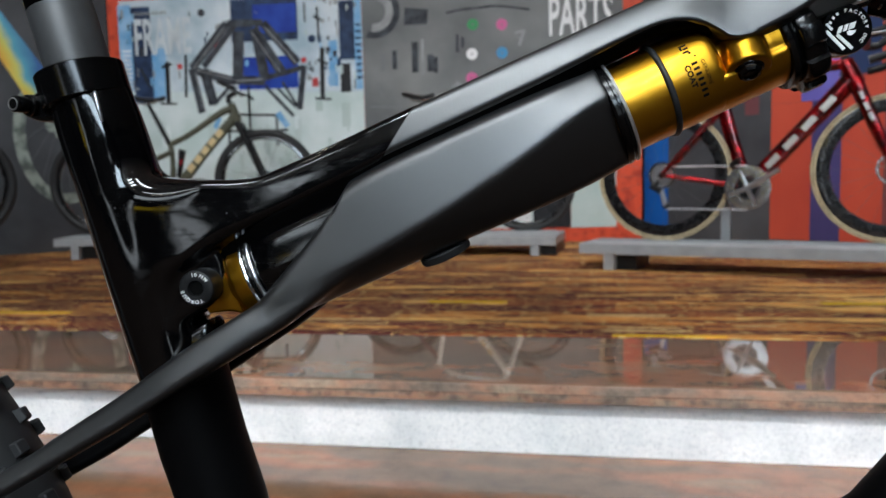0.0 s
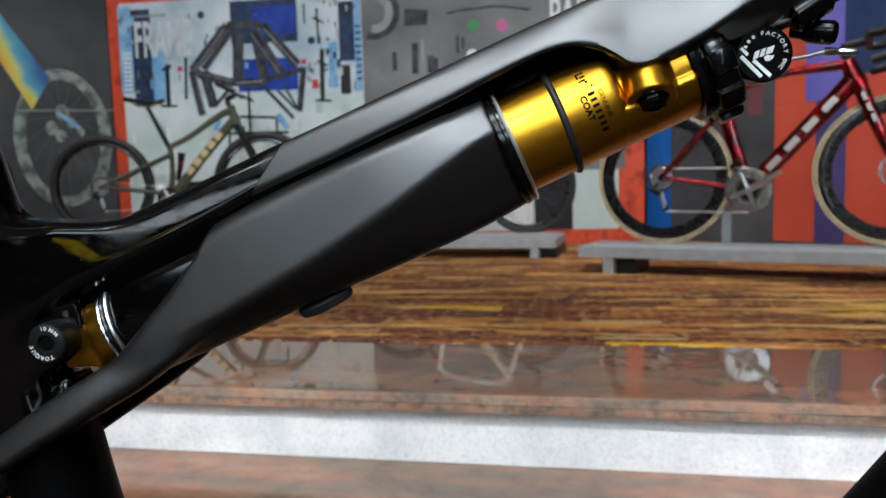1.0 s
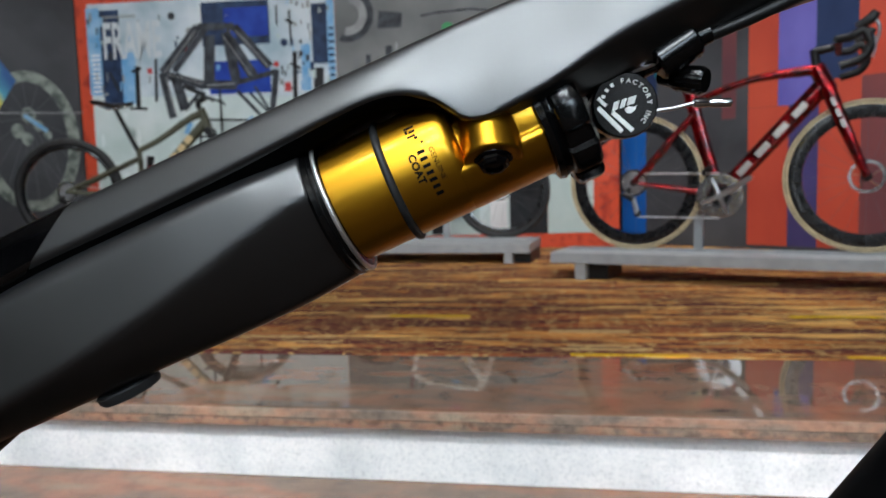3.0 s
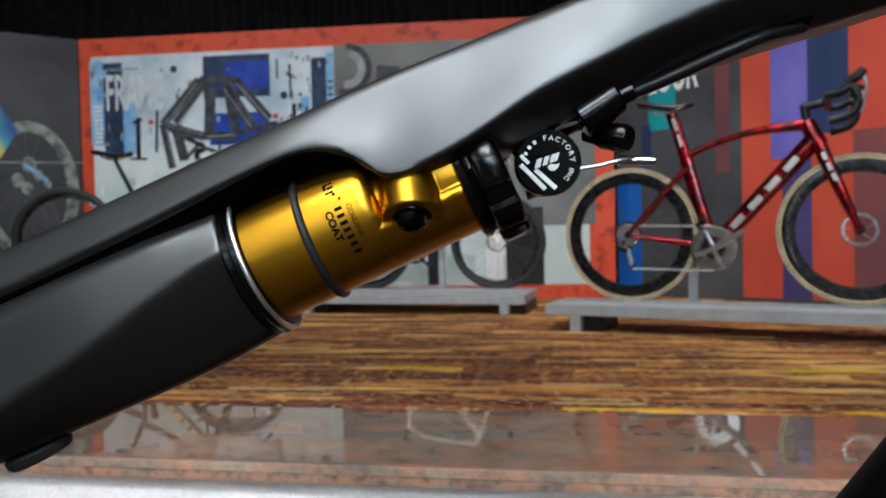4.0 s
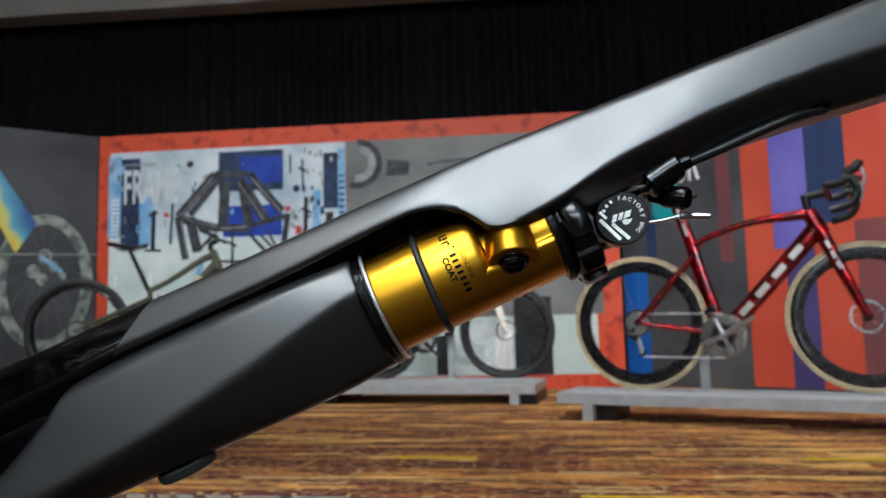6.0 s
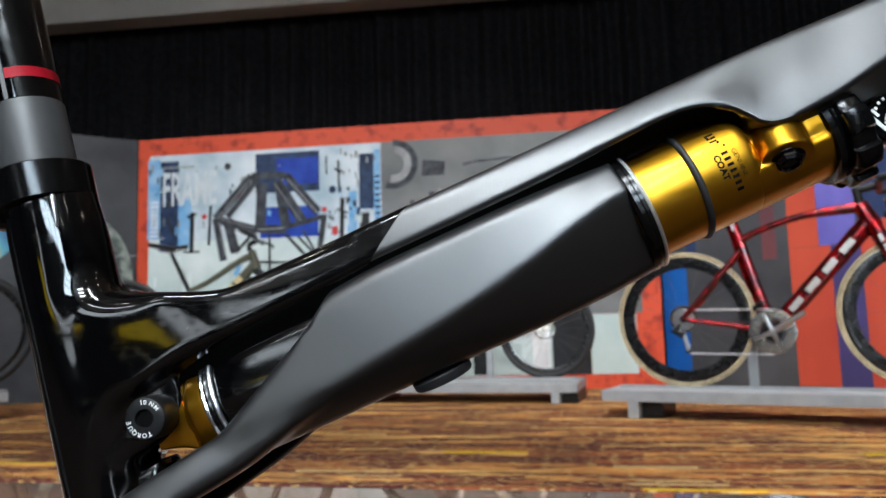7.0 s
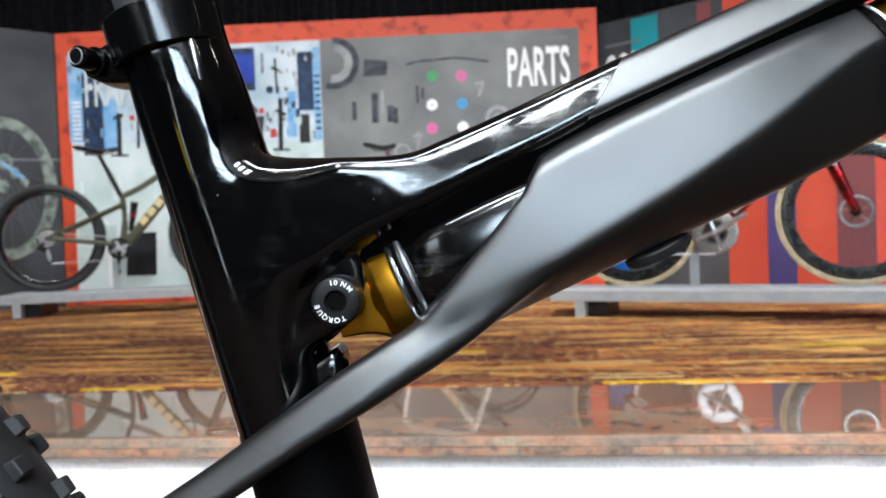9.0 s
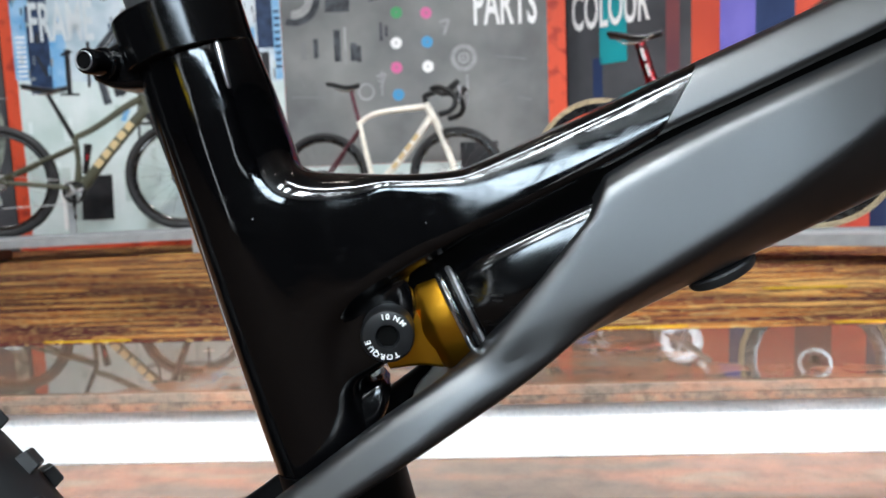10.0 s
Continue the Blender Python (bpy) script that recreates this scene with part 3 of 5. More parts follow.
for p, q, wd in (((1.05, 1.74), (0.78, 1.43), 0.008), ((1.37, 1.73), (1.62, 1.44), 0.008), ((0.79, 1.40), (0.85, 1.11), 0.008), ((0.80, 1.42), (1.09, 1.335), 0.006), ((1.27, 1.69), (1.48, 1.38), 0.006), ((1.12, 1.32), (1.34, 1.325), 0.01)):
    flat(wall_back, "printed_glint", bar(p, q, wd), pale_ink, 7)
for p, q, wd in (((0.555, 1.49), (0.55, 1.16), 0.035), ((0.48, 1.165), (0.62, 1.16), 0.018), ((0.51, 1.45), (0.59, 1.475), 0.022), ((0.715, 1.54), (0.70, 1.21), 0.022), ((1.83, 1.55), (1.82, 1.16), 0.035), ((1.76, 1.16), (1.89, 1.15), 0.018), ((1.79, 1.46), (1.87, 1.42), 0.022), ((1.77, 1.79), (1.83, 1.76), 0.02), ((1.80, 1.86), (1.805, 1.62), 0.016), ((1.22, 1.28), (1.22, 0.86), 0.018), ((1.05, 1.06), (1.45, 1.04), 0.018), ((0.96, 0.93), (1.53, 0.92), 0.02), ((1.44, 1.04), (1.44, 0.8), 0.018), ((1.05, 1.05), (1.04, 0.8), 0.018), ((1.70, 1.9), (1.70, 1.75), 0.014), ((0.33, 1.45), (0.40, 1.30), 0.02)):
    flat(wall_back, "printed_stand", bar(p, q, wd), photo_black, 5)
flat(wall_back, "printed_roll", bar((1.45, 1.06), (1.53, 0.95), 0.05), photo_sky, 7)
flat(wall_back, "printed_roll", bar((0.97, 1.04), (0.93, 0.95), 0.04), photo_sky, 7)
for k, (cx, cz) in enumerate(((0.86, 1.86), (1.0, 1.74), (0.95, 1.62), (1.75, 1.62))):
    flat(wall_back, "printed_clutter", disc(cx, cz, 0.03, 14), (photo_char, pale_ink, red_ink, photo_navy)[k], 4)
for k in range(9):
    flat(wall_back, "printed_stripe", rect(0.185, 1.30 + 0.035 * k, 0.255, 1.315 + 0.035 * k), white_ink, 4)
    flat(wall_back, "printed_stripe", rect(2.10, 1.30 + 0.05 * k, 2.14, 1.32 + 0.05 * k), photo_navy, 4)
flat(wall_back, "printed_box", [(0.56, 0.22), (0.80, 0.22), (0.81, 0.555), (0.58, 0.555)], photo_black, 4)
flat(wall_back, "printed_post", rect(0.42, 0.15, 0.48, 0.5), white_ink, 4)
for sx, sz, ex, ez in ((0.2, 0.5, 0.5, 0.62), (0.9, 0.35, 1.3, 0.6), (1.4, 0.2, 1.9, 0.45)):
    flat(wall_back, "printed_shade", rect(sx, sz, ex, ez), photo_mint, 3)
rnd = random.Random(4)
for k in range(80):
    side = rnd.random()
    cx = rnd.uniform(0.17, 0.72) if side < 0.45 else (rnd.uniform(1.66, 2.10) if side < 0.85 else rnd.uniform(0.75, 1.6))
    cz = rnd.uniform(1.25, 1.93)
    w, h = rnd.uniform(0.006, 0.03), rnd.uniform(0.012, 0.07)
    flat(wall_back, "printed_clutter", rect(cx - w / 2, cz - h / 2, cx + w / 2, cz + h / 2), rnd.choice((photo_navy, photo_char, photo_sky, pale_ink, pale_ink, photo_mint, line_grey)), 4)
for k in range(26):
    cx, cz = rnd.uniform(0.2, 2.05), rnd.uniform(0.55, 1.15)
    flat(wall_back, "printed_gloss", rect(cx, cz - rnd.uniform(0.05, 0.25), cx + rnd.uniform(0.015, 0.07), cz), rnd.choice((photo_mint, photo_mint, pale_photo)), 3)
letters(wall_back, "FRAME", 0.30, 1.55, 0.285, 0.47, soft_white, 9)
for k in range(9):
    flat(wall_back, "small_print_bar", rect(0.30 + 0.031 * k, 1.865, 0.322 + 0.031 * k, 1.885), pale_ink, 9)

# the parts picture
flat(wall_back, "grey_print", rect(2.152, 0.56, 4.13, 1.985), parts_grey, 1, "grey parts wall photograph")
flat(wall_back, "lower_print", rect(2.152, 0.11, 3.45, 0.558), photo_floor, 1)
flat(wall_back, "lower_print", rect(3.45, 0.11, 3.735, 0.70), photo_black, 2)
flat(wall_back, "lower_print", rect(3.737, 0.11, 4.08, 0.558), photo_mint, 2)
for sx, sz, ex, ez, m in ((2.5, 0.15, 2.75, 0.5, photo_mint), (2.85, 0.12, 2.95, 0.42, photo_black), (3.0, 0.12, 3.22, 0.35, photo_mint), (3.3, 0.12, 3.43, 0.5, white_ink)):
    flat(wall_back, "lower_patch", rect(sx, sz, ex, ez), m, 3)
for (cx, cz), ink in zip(((3.01, 1.67), (3.23, 1.66), (3.0, 1.45), (3.23, 1.45), (2.995, 1.27), (3.23, 1.27), (3.0, 1.07)), ("green", "pink", "white", "blue", "pink", "white", "blue")):
    flat(wall_back, "printed_hub", disc(cx, cz, 0.043), dot_inks[ink], 3)
    flat(wall_back, "printed_bore", disc(cx, cz, 0.007, 12), line_grey, 4)
ring_print(wall_back, "printed_chainring", 3.5, 1.325, 0.10, 0.10, 0.035, pale_ink, 3)
ring_print(wall_back, "printed_chainring", 3.5, 1.325, 0.045, 0.045, 0.02, pale_ink, 3)
flat(wall_back, "printed_chainring", disc(3.5, 1.325, 0.015), pale_ink, 3)
ring_print(wall_back, "printed_ring", 2.76, 1.1, 0.065, 0.065, 0.018, pale_ink, 3)
ring_print(wall_back, "printed_tyre", 2.25, 1.80, 0.15, 0.15, 0.06, pale_ink, 3, -100, 80)
ring_print(wall_back, "printed_tyre", 2.25, 1.80, 0.20, 0.20, 0.05, photo_char, 2, -110, 90)
for pts in ([(2.48, 1.69), (2.66, 1.69), (2.67, 1.80), (2.49, 1.82)],):
    flat(wall_back, "printed_bag", pts, photo_char, 3)
for a, c in zip([(2.81, 1.765), (2.92, 1.785), (3.03, 1.79), (3.18, 1.80), (3.30, 1.785)], [(2.92, 1.785), (3.03, 1.79), (3.18, 1.80), (3.30, 1.785), (3.44, 1.76)]):
    flat(wall_back, "printed_handlebar", bar(a, c, 0.016), photo_char, 3)
for x, z0, z1, wd, m in ((2.56, 1.33, 1.56, 0.05, photo_char), (2.62, 1.31, 1.58, 0.018, pale_ink), (2.68, 1.33, 1.46, 0.05, photo_char), (2.72, 1.32, 1.44, 0.03, photo_char), (2.40, 1.36, 1.5, 0.035, photo_char), (2.31, 1.35, 1.48, 0.04, line_grey), (2.89, 1.47, 1.60, 0.02, photo_char), (2.93, 1.5, 1.58, 0.02, photo_char), (2.88, 1.07, 1.25, 0.015, pale_ink), (3.52, 1.08, 1.2, 0.02, pale_ink)):
    flat(wall_back, "printed_tool", bar((x, z0), (x, z1), wd), m, 3)
for cx, cz in ((3.37, 1.56), (2.88, 1.18)):
    flat(wall_back, "printed_cage", bar((cx - 0.04, cz + 0.03), (cx + 0.03, cz + 0.05), 0.018), pale_ink, 3)
    flat(wall_back, "printed_cage", bar((cx + 0.03, cz + 0.05), (cx - 0.01, cz - 0.06), 0.02), pale_ink, 3)
    flat(wall_back, "printed_cage", bar((cx - 0.03, cz), (cx + 0.02, cz - 0.01), 0.012), pale_ink, 4)
for p, q in (((3.74, 1.33), (3.97, 1.30)), ((3.70, 1.10), (3.86, 1.14)), ((2.2, 1.08), (2.45, 1.07)), ((3.9, 1.02), (4.0, 1.0)), ((2.25, 1.27), (2.3, 1.15))):
    flat(wall_back, "printed_line", bar(p, q, 0.01), line_grey, 3)
letters(wall_back, "PARTS", 3.585, 1.555, 0.30, 0.47, white_ink, 5)
for k in range(9):
    flat(wall_back, "small_print_bar", rect(3.75 + 0.033 * k, 1.905, 3.775 + 0.033 * k, 1.925), line_grey, 5)

# the stripes of the right panel
def stripe_mat(name, a, c):
    return printed(name, a, c, 2.5, 0.42, (1, 1, 0.5))


salmon = stripe_mat("salmon_stripe", (0.52, 0.082, 0.046), (0.42, 0.058, 0.037))
purple = stripe_mat("purple_stripe", (0.10, 0.09, 0.34), (0.16, 0.14, 0.46))
deep_blue = stripe_mat("blue_stripe", (0.01, 0.09, 0.36), (0.015, 0.13, 0.46))
navy_st = stripe_mat("navy_stripe", (0.018, 0.03, 0.08), (0.03, 0.05, 0.12))
dusk = stripe_mat("dusky_purple_stripe", (0.045, 0.04, 0.11), (0.065, 0.055, 0.17))
teal = stripe_mat("teal_stripe", (0.015, 0.30, 0.33), (0.02, 0.24, 0.28))
plum = stripe_mat("plum_stripe", (0.12, 0.05, 0.06), (0.2, 0.06, 0.06))
pinkish = stripe_mat("coral_stripe", (0.54, 0.085, 0.06), (0.44, 0.065, 0.05))
for x0, x1, z0, z1, m in ((0.005, 0.21, 0.03, 0.95, deep_blue), (0.22, 0.30, 0.95, 1.3, navy_st), (0.28, 0.50, 1.25, 2.05, teal), (0.80, 0.90, 0.9, 2.05, plum), (0.985, 1.18, 0.96, 2.05, salmon), (0.985, 1.25, 0.03, 0.958, salmon), (1.182, 1.413, 0.96, 2.05, purple), (1.252, 1.434, 0.03, 0.958, dusk), (1.415, 1.655, 1.10, 2.05, navy_st), (1.436, 1.68, 0.03, 1.098, salmon),
                          (1.657, 1.872, 1.10, 2.05, salmon), (1.682, 1.90, 0.03, 1.098, plum), (1.874, 2.1, 1.10, 2.05, pinkish), (1.902, 2.1, 0.03, 1.098, pinkish), (2.1, 2.3, 0.03, 2.05, navy_st), (2.3, 2.55, 0.03, 2.05, salmon), (2.55, 2.8, 0.03, 2.05, deep_blue)):
    flat(wall_right, "colour_stripe", rect(x0, z0, x1, z1), m, 1)
letters(wall_right, "COLOUR", 0.05, 1.52, 0.29, 0.63, white_ink, 3)
for k in range(9):
    flat(wall_right, "small_print_bar", rect(0.06 + 0.034 * k, 1.87, 0.085 + 0.034 * k, 1.892), line_grey, 3)

# the wheel picture of the left panel
rainbow = mat("rainbow_print", (0.5, 0.4, 0.2), 0.4)
n2, l2, p2 = nodes(rainbow)
ob_ = n2.new("ShaderNodeTexCoord")
sp_ = n2.new("ShaderNodeSeparateXYZ")
l2.new(ob_.outputs["Generated"], sp_.inputs[0])
dr = n2.new("ShaderNodeMath")
dr.operation = "MULTIPLY_ADD"
dr.inputs[1].default_value, dr.inputs[2].default_value = 0.62, 0.0
l2.new(sp_.outputs[0], dr.inputs[0])
ad = n2.new("ShaderNodeMath")
ad.operation = "MULTIPLY_ADD"
ad.inputs[1].default_value = 0.40
l2.new(sp_.outputs[2], ad.inputs[0])
l2.new(dr.outputs[0], ad.inputs[2])
wob = n2.new("ShaderNodeMath")
wob.operation = "MULTIPLY_ADD"
wob.inputs[1].default_value = 0.22
l2.new(noise_of(rainbow, mapped(rainbow, (1, 1, 1)), 4, 3), wob.inputs[0])
l2.new(ad.outputs[0], wob.inputs[2])
l2.new(ramp_of(rainbow, wob.outputs[0], [(0.36, (0.16, 0.03, 0.03)), (0.44, (0.6, 0.14, 0.02)), (0.53, (0.72, 0.46, 0.04)), (0.61, (0.62, 0.6, 0.12)), (0.68, (0.08, 0.36, 0.5)), (0.8, (0.02, 0.10, 0.3))]), p2.inputs["Base Color"])
for pts in ([(2.11, 1.78), (2.45, 1.14), (2.59, 1.38), (2.24, 1.92)], [(1.62, 2.02), (1.70, 2.06), (1.82, 2.04), (2.16, 1.21), (2.01, 1.06)], [(1.1, 1.9), (1.45, 1.2), (1.6, 1.4), (1.25, 2.0)]):
    flat(wall_left, "rainbow_bar", pts, rainbow, 2)
for cx in (2.655, 1.35):
    ring_print(wall_left, "printed_rim", cx, 0.92, 0.345, 0.54, 0.085, moss_ink, 1)
    for k in range(16):
        a = 2 * math.pi * k / 16 + 0.1
        flat(wall_left, "printed_spoke", bar((cx, 1.1), (cx + 0.28 * math.cos(a), 0.92 + 0.47 * math.sin(a)), 0.005), line_dim, 1)
    for dx, dz, r in ((0, 0.2, 0.05), (0.06, 0.12, 0.035), (-0.08, 0.08, 0.045), (0.12, 0.05, 0.03), (-0.02, 0.02, 0.04)):
        flat(wall_left, "printed_hub_part", disc(cx + dx, 0.92 + dz, r, 10, r * 1.3), moss_ink, 3)
    flat(wall_left, "printed_hub_part", bar((cx - 0.03, 1.12), (cx + 0.12, 1.0), 0.03), photo_sky, 4)
    flat(wall_left, "printed_axle", bar((cx - 0.3, 1.13), (cx + 0.4, 1.15), 0.01), pale_ink, 4)


# ---- the mountain bike in front ----
BIKE = Matrix.Translation((0, 0.424, FLOOR)) @ Matrix.Rotation(math.atan(0.1), 4, "Z")
bike = thing("mountain_bike", "black and graphite full-suspension mountain bike with gold shock", "bicycle", BIKE)


def b(u, w, z):
    """Millimetres in the bike's plane: along it, out of it towards the viewer, above the stage."""
    return Vector((u / 1000, -w / 1000, z / 1000 - FLOOR))


AX = Vector((0.917, 0, 0.399))          # the shock's axis in the bike's plane
UP = Vector((-0.399, 0, 0.917))
ring_c = b(104, 0, 523.5)


def along(s, up=0.0, w=0.0):
    return ring_c + AX * (s / 1000) + UP * (up / 1000) + Vector((0, -w / 1000, 0))


def rounded(poly, r, k=4):
    """A closed polygon with its corners rounded into k points each."""
    out = []
    n = len(poly)
    for i in range(n):
        p, a, c = (np.array(poly[j], float) for j in (i, i - 1, (i + 1) % n))
        ra, rc = min(r, np.linalg.norm(a - p) * 0.45), min(r, np.linalg.norm(c - p) * 0.45)
        q0 = p + (a - p) / max(np.linalg.norm(a - p), 1e-9) * ra
        q1 = p + (c - p) / max(np.linalg.norm(c - p), 1e-9) * rc
        for j in range(k):
            t = j / (k - 1)
            out.append((1 - t) ** 2 * q0 + 2 * t * (1 - t) * p + t * t * q1)
    return out


def facet_loft(rows, place, r=3.0, steps=5, bm=None, bend=0.0):
    """Rows of (run, shear, pivot, then pairs w, h from the top to the bottom of one side). Mirrored, rounded and skinned."""
    loops = []
    for row in smooth_path(rows, steps):
        run, shear, pivot = row[:3]
        half = [(row[i], row[i + 1]) for i in range(3, len(row), 2)]
        poly = half + [(-w, h) for w, h in reversed(half)]
        loops.append([place(run + shear * (h - pivot) * (1 - bend * (h - pivot)), w, h) for w, h in rounded(poly, r)])
    return rings(bm or bmesh.new(), loops)


def moulded(name, bm, material, voxel, blend, label):
    """Overlapping solids run together into one moulded piece with soft inner corners."""
    ob = part(name, bm, material, bike, label)
    fuse = ob.modifiers.new("fuse", "REMESH")
    fuse.mode, fuse.voxel_size, fuse.use_smooth_shade = "VOXEL", voxel, True
    soften = ob.modifiers.new("soften", "SMOOTH")
    soften.factor, soften.iterations = 0.5, blend
    return ob


def melted(ob, a, c, reach, rounds):
    """Softens a moulded piece further along the line from a to c in the bike's plane, fading out to the reach in mm."""
    me = bpy.data.meshes.new_from_object(ob.evaluated_get(bpy.context.evaluated_depsgraph_get()))
    co = np.empty(len(me.vertices) * 3)
    me.vertices.foreach_get("co", co)
    co = co.reshape(-1, 3)
    ends = np.empty(len(me.edges) * 2, dtype=np.int32)
    me.edges.foreach_get("vertices", ends)
    ea, ec = ends[0::2], ends[1::2]
    a, c = np.array(a), np.array(c)
    d = c - a
    q = np.stack((co[:, 0] * 1000, (co[:, 2] + FLOOR) * 1000), 1)
    k = np.clip(((q - a) @ d) / (d @ d), 0, 1)
    t = np.clip(1 - np.linalg.norm(q - a - k[:, None] * d, axis=1) / reach, 0, 1)
    side = np.clip((np.abs(co[:, 1]) * 1000 - 5) / 7, 0, 1)
    weight = (t * t * (3 - 2 * t) * side)[:, None] * 0.8
    count = np.bincount(ends, minlength=len(co)).astype(float)
    for _ in range(rounds):
        mean = np.stack([np.bincount(ea, co[ec, x], len(co)) + np.bincount(ec, co[ea, x], len(co)) for x in range(3)], 1) / count[:, None]
        co += (mean - co) * weight
    me.vertices.foreach_set("co", co.ravel())
    me.update()
    me.shade_smooth()
    ob.modifiers.clear()
    old, ob.data = ob.data, me
    bpy.data.meshes.remove(old)


def in_plane(u, w, z):
    return b(u, w, z)


def in_shock(s, w, up):
    return along(s, up, w)


def upright(u, top, edge, bot, hs, he, hb, shear=0.0):
    return (u, shear, 515.0, hs * 0.86, top, hs, top - 2.8, (hs + he) / 2 + 0.2, (top - 2.8 + edge) / 2, he, edge, hb, bot)


# top tube: its matte part ends at a slanted paint seam
def seam_cut(bm, shift, keep_front):
    """Cuts a mesh along the slanted paint seam and keeps one side of it."""
    no = Vector((1, 0, -0.63)).normalized()
    bmesh.ops.bisect_plane(bm, geom=bm.verts[:] + bm.edges[:] + bm.faces[:], plane_co=b(-1.1 + shift, 0, 515), plane_no=no, clear_inner=keep_front, clear_outer=not keep_front)
    bmesh.ops.holes_fill(bm, edges=[e for e in bm.edges if e.is_boundary])
    return bm


part("top_tube", seam_cut(facet_loft([
    upright(-40, 507.6, 489.5, 483, 17.4, 20.8, 9), upright(-20, 516, 499.5, 493, 17.4, 20.8, 9), upright(0, 524.8, 508.5, 502, 17.4, 20.8, 9), upright(27, 536, 520, 513, 16.8, 21.2, 9), upright(66, 552.2, 537, 530, 16.2, 21.6, 9), upright(95, 564.3, 550.3, 544, 16.2, 21.8, 10),
    upright(112, 571.2, 557.5, 553.5, 16.6, 22.2, 14), upright(122, 575.2, 560.5, 558, 16.6, 22.4, 16), upright(131, 579.0, 561, 559.5, 16.4, 23, 18), upright(139, 582.2, 559, 558, 16.2, 23.6, 18), upright(145, 584.6, 555.5, 554.5, 16, 24.4, 18),
    upright(150, 586.6, 552.2, 551.5, 15.8, 25.2, 17), upright(157, 589.3, 552.2, 550.5, 15.6, 25.8, 14), upright(166, 592.6, 556, 551.5, 15.6, 26.2, 12), upright(180, 597.6, 563.5, 556, 15.8, 26.5, 12), upright(200, 604.5, 576.5, 564, 18, 26.5, 12),
    upright(221, 611.6, 586.5, 573.5, 20.4, 26, 11), upright(240, 618, 595, 581, 22.6, 26, 10), upright(274, 629.6, 607.5, 592, 24, 26.5, 10), upright(321, 646, 622, 605, 25, 27, 11), upright(400, 674, 646, 629, 25.5, 27, 13), upright(478, 700, 672, 651, 25.5, 27, 13)], in_plane, 2.6), 0.15, True),
    matte_grey, bike, "matte graphite top tube with an arched cut-out")


# added black strip under the tube: paints the shade in the gap to the shock housing
part("gap_shade_strip", facet_loft([upright(u, e + 4, e - 1.0, e - k, w, w + 0.5, w - 3) for u, e, k, w in ((-94, 463.5, 10, 14), (-78, 470.5, 12, 16), (-60, 478.5, 13, 18.5), (-14, 501.5, 13, 18.5), (27, 519.6, 13, 18.5), (66, 536.8, 11, 18.5), (95, 549.8, 6, 19), (112, 557, 4.5, 20), (122, 560.5, 4, 20.5), (134, 561.5, 4, 21), (141, 559, 3, 21), (146, 556.5, 2, 19))], in_plane, 1.2), gap_black, bike)

# gloss black seat tube, gusset and shock tab, moulded in one
SEAT = [b(-161.0, 0, 540), b(-147.7, 0, 494), b(-132.7, 0, 438), b(-118.8, 0, 387)]
frame_bm = tube(bmesh.new(), [tuple(p) for p in smooth_path(SEAT, 5)], [min(0.0199 + 0.0006 * k, 0.0213) for k in range(16)], 48, 0.96)
facet_loft([
    upright(-158, 478, 400, 392, 10, 13, 8, -0.277), upright(-148, 487, 399, 391, 15.5, 17.2, 9, -0.22), upright(-138, 494, 398, 390, 18.2, 19.4, 9, -0.12), upright(-131, 497, 397, 389, 19.2, 20.3, 9, -0.05), upright(-124.5, 497.4, 400, 392, 19.4, 20.6, 10), upright(-121, 497, 428, 420, 19.4, 20.7, 10), upright(-117, 496.5, 447, 440, 19.4, 20.8, 10), upright(-101, 495.4, 459.5, 452, 19.2, 20.9, 10), upright(-89, 495, 467, 459, 18.9, 20.9, 10),
    upright(-79, 495.2, 471.5, 464, 18.4, 20.9, 10), upright(-71, 496.2, 475.3, 468, 17.9, 20.9, 10), upright(-62, 499.4, 479.2, 472, 17.5, 20.9, 10), upright(-41, 507.8, 488.6, 481, 17.4, 20.9, 9), upright(-20, 516.6, 498, 491, 17.4, 20.9, 9), upright(0, 525.3, 508, 501, 17.4, 20.9, 9), upright(30, 537.8, 521, 514, 17.4, 20.9, 9)], in_plane, 4.0, bm=frame_bm)
facet_loft([
    upright(-154, 470, 396, 393, 11, 13, 9, -0.277), upright(-140, 470, 408, 405, 15.2, 16.8, 12, -0.15), upright(-121, 470, 418, 415, 15.8, 17, 12), upright(-104, 468, 430, 427.5, 15.6, 16.8, 12), upright(-95, 464, 436, 434, 15.4, 16.6, 12), upright(-90, 457, 439.5, 438, 14.6, 15.6, 12), upright(-88, 450, 443, 442, 12.5, 13.5, 11)], in_plane, 3.0, bm=frame_bm)
seat_tube = moulded("seat_tube", frame_bm, gloss_black, 0.0008, 18, "gloss black seat tube with its gusset to the top tube")
melted(seat_tube, (-141, 500), (-122, 412), 24, 120)
melted(seat_tube, (-152, 520), (-128, 493), 26, 220)
melted(seat_tube, (-134, 497), (-112, 494), 16, 120)
frame_bm = bmesh.new()
frame_bm.from_mesh(seat_tube.data)
seam_cut(frame_bm, -0.15, False).to_mesh(seat_tube.data)
frame_bm.free()
seat_tube.data.shade_smooth()
seat_tube.data.set_sharp_from_angle(angle=radians(50))
part("tube_lip", lathe_ring(bmesh.new(), b(-161.0, 0, 537), (-0.262, 0, 1), 0.0183, circle_section(0.0007, 8), 40), gloss_black, bike)
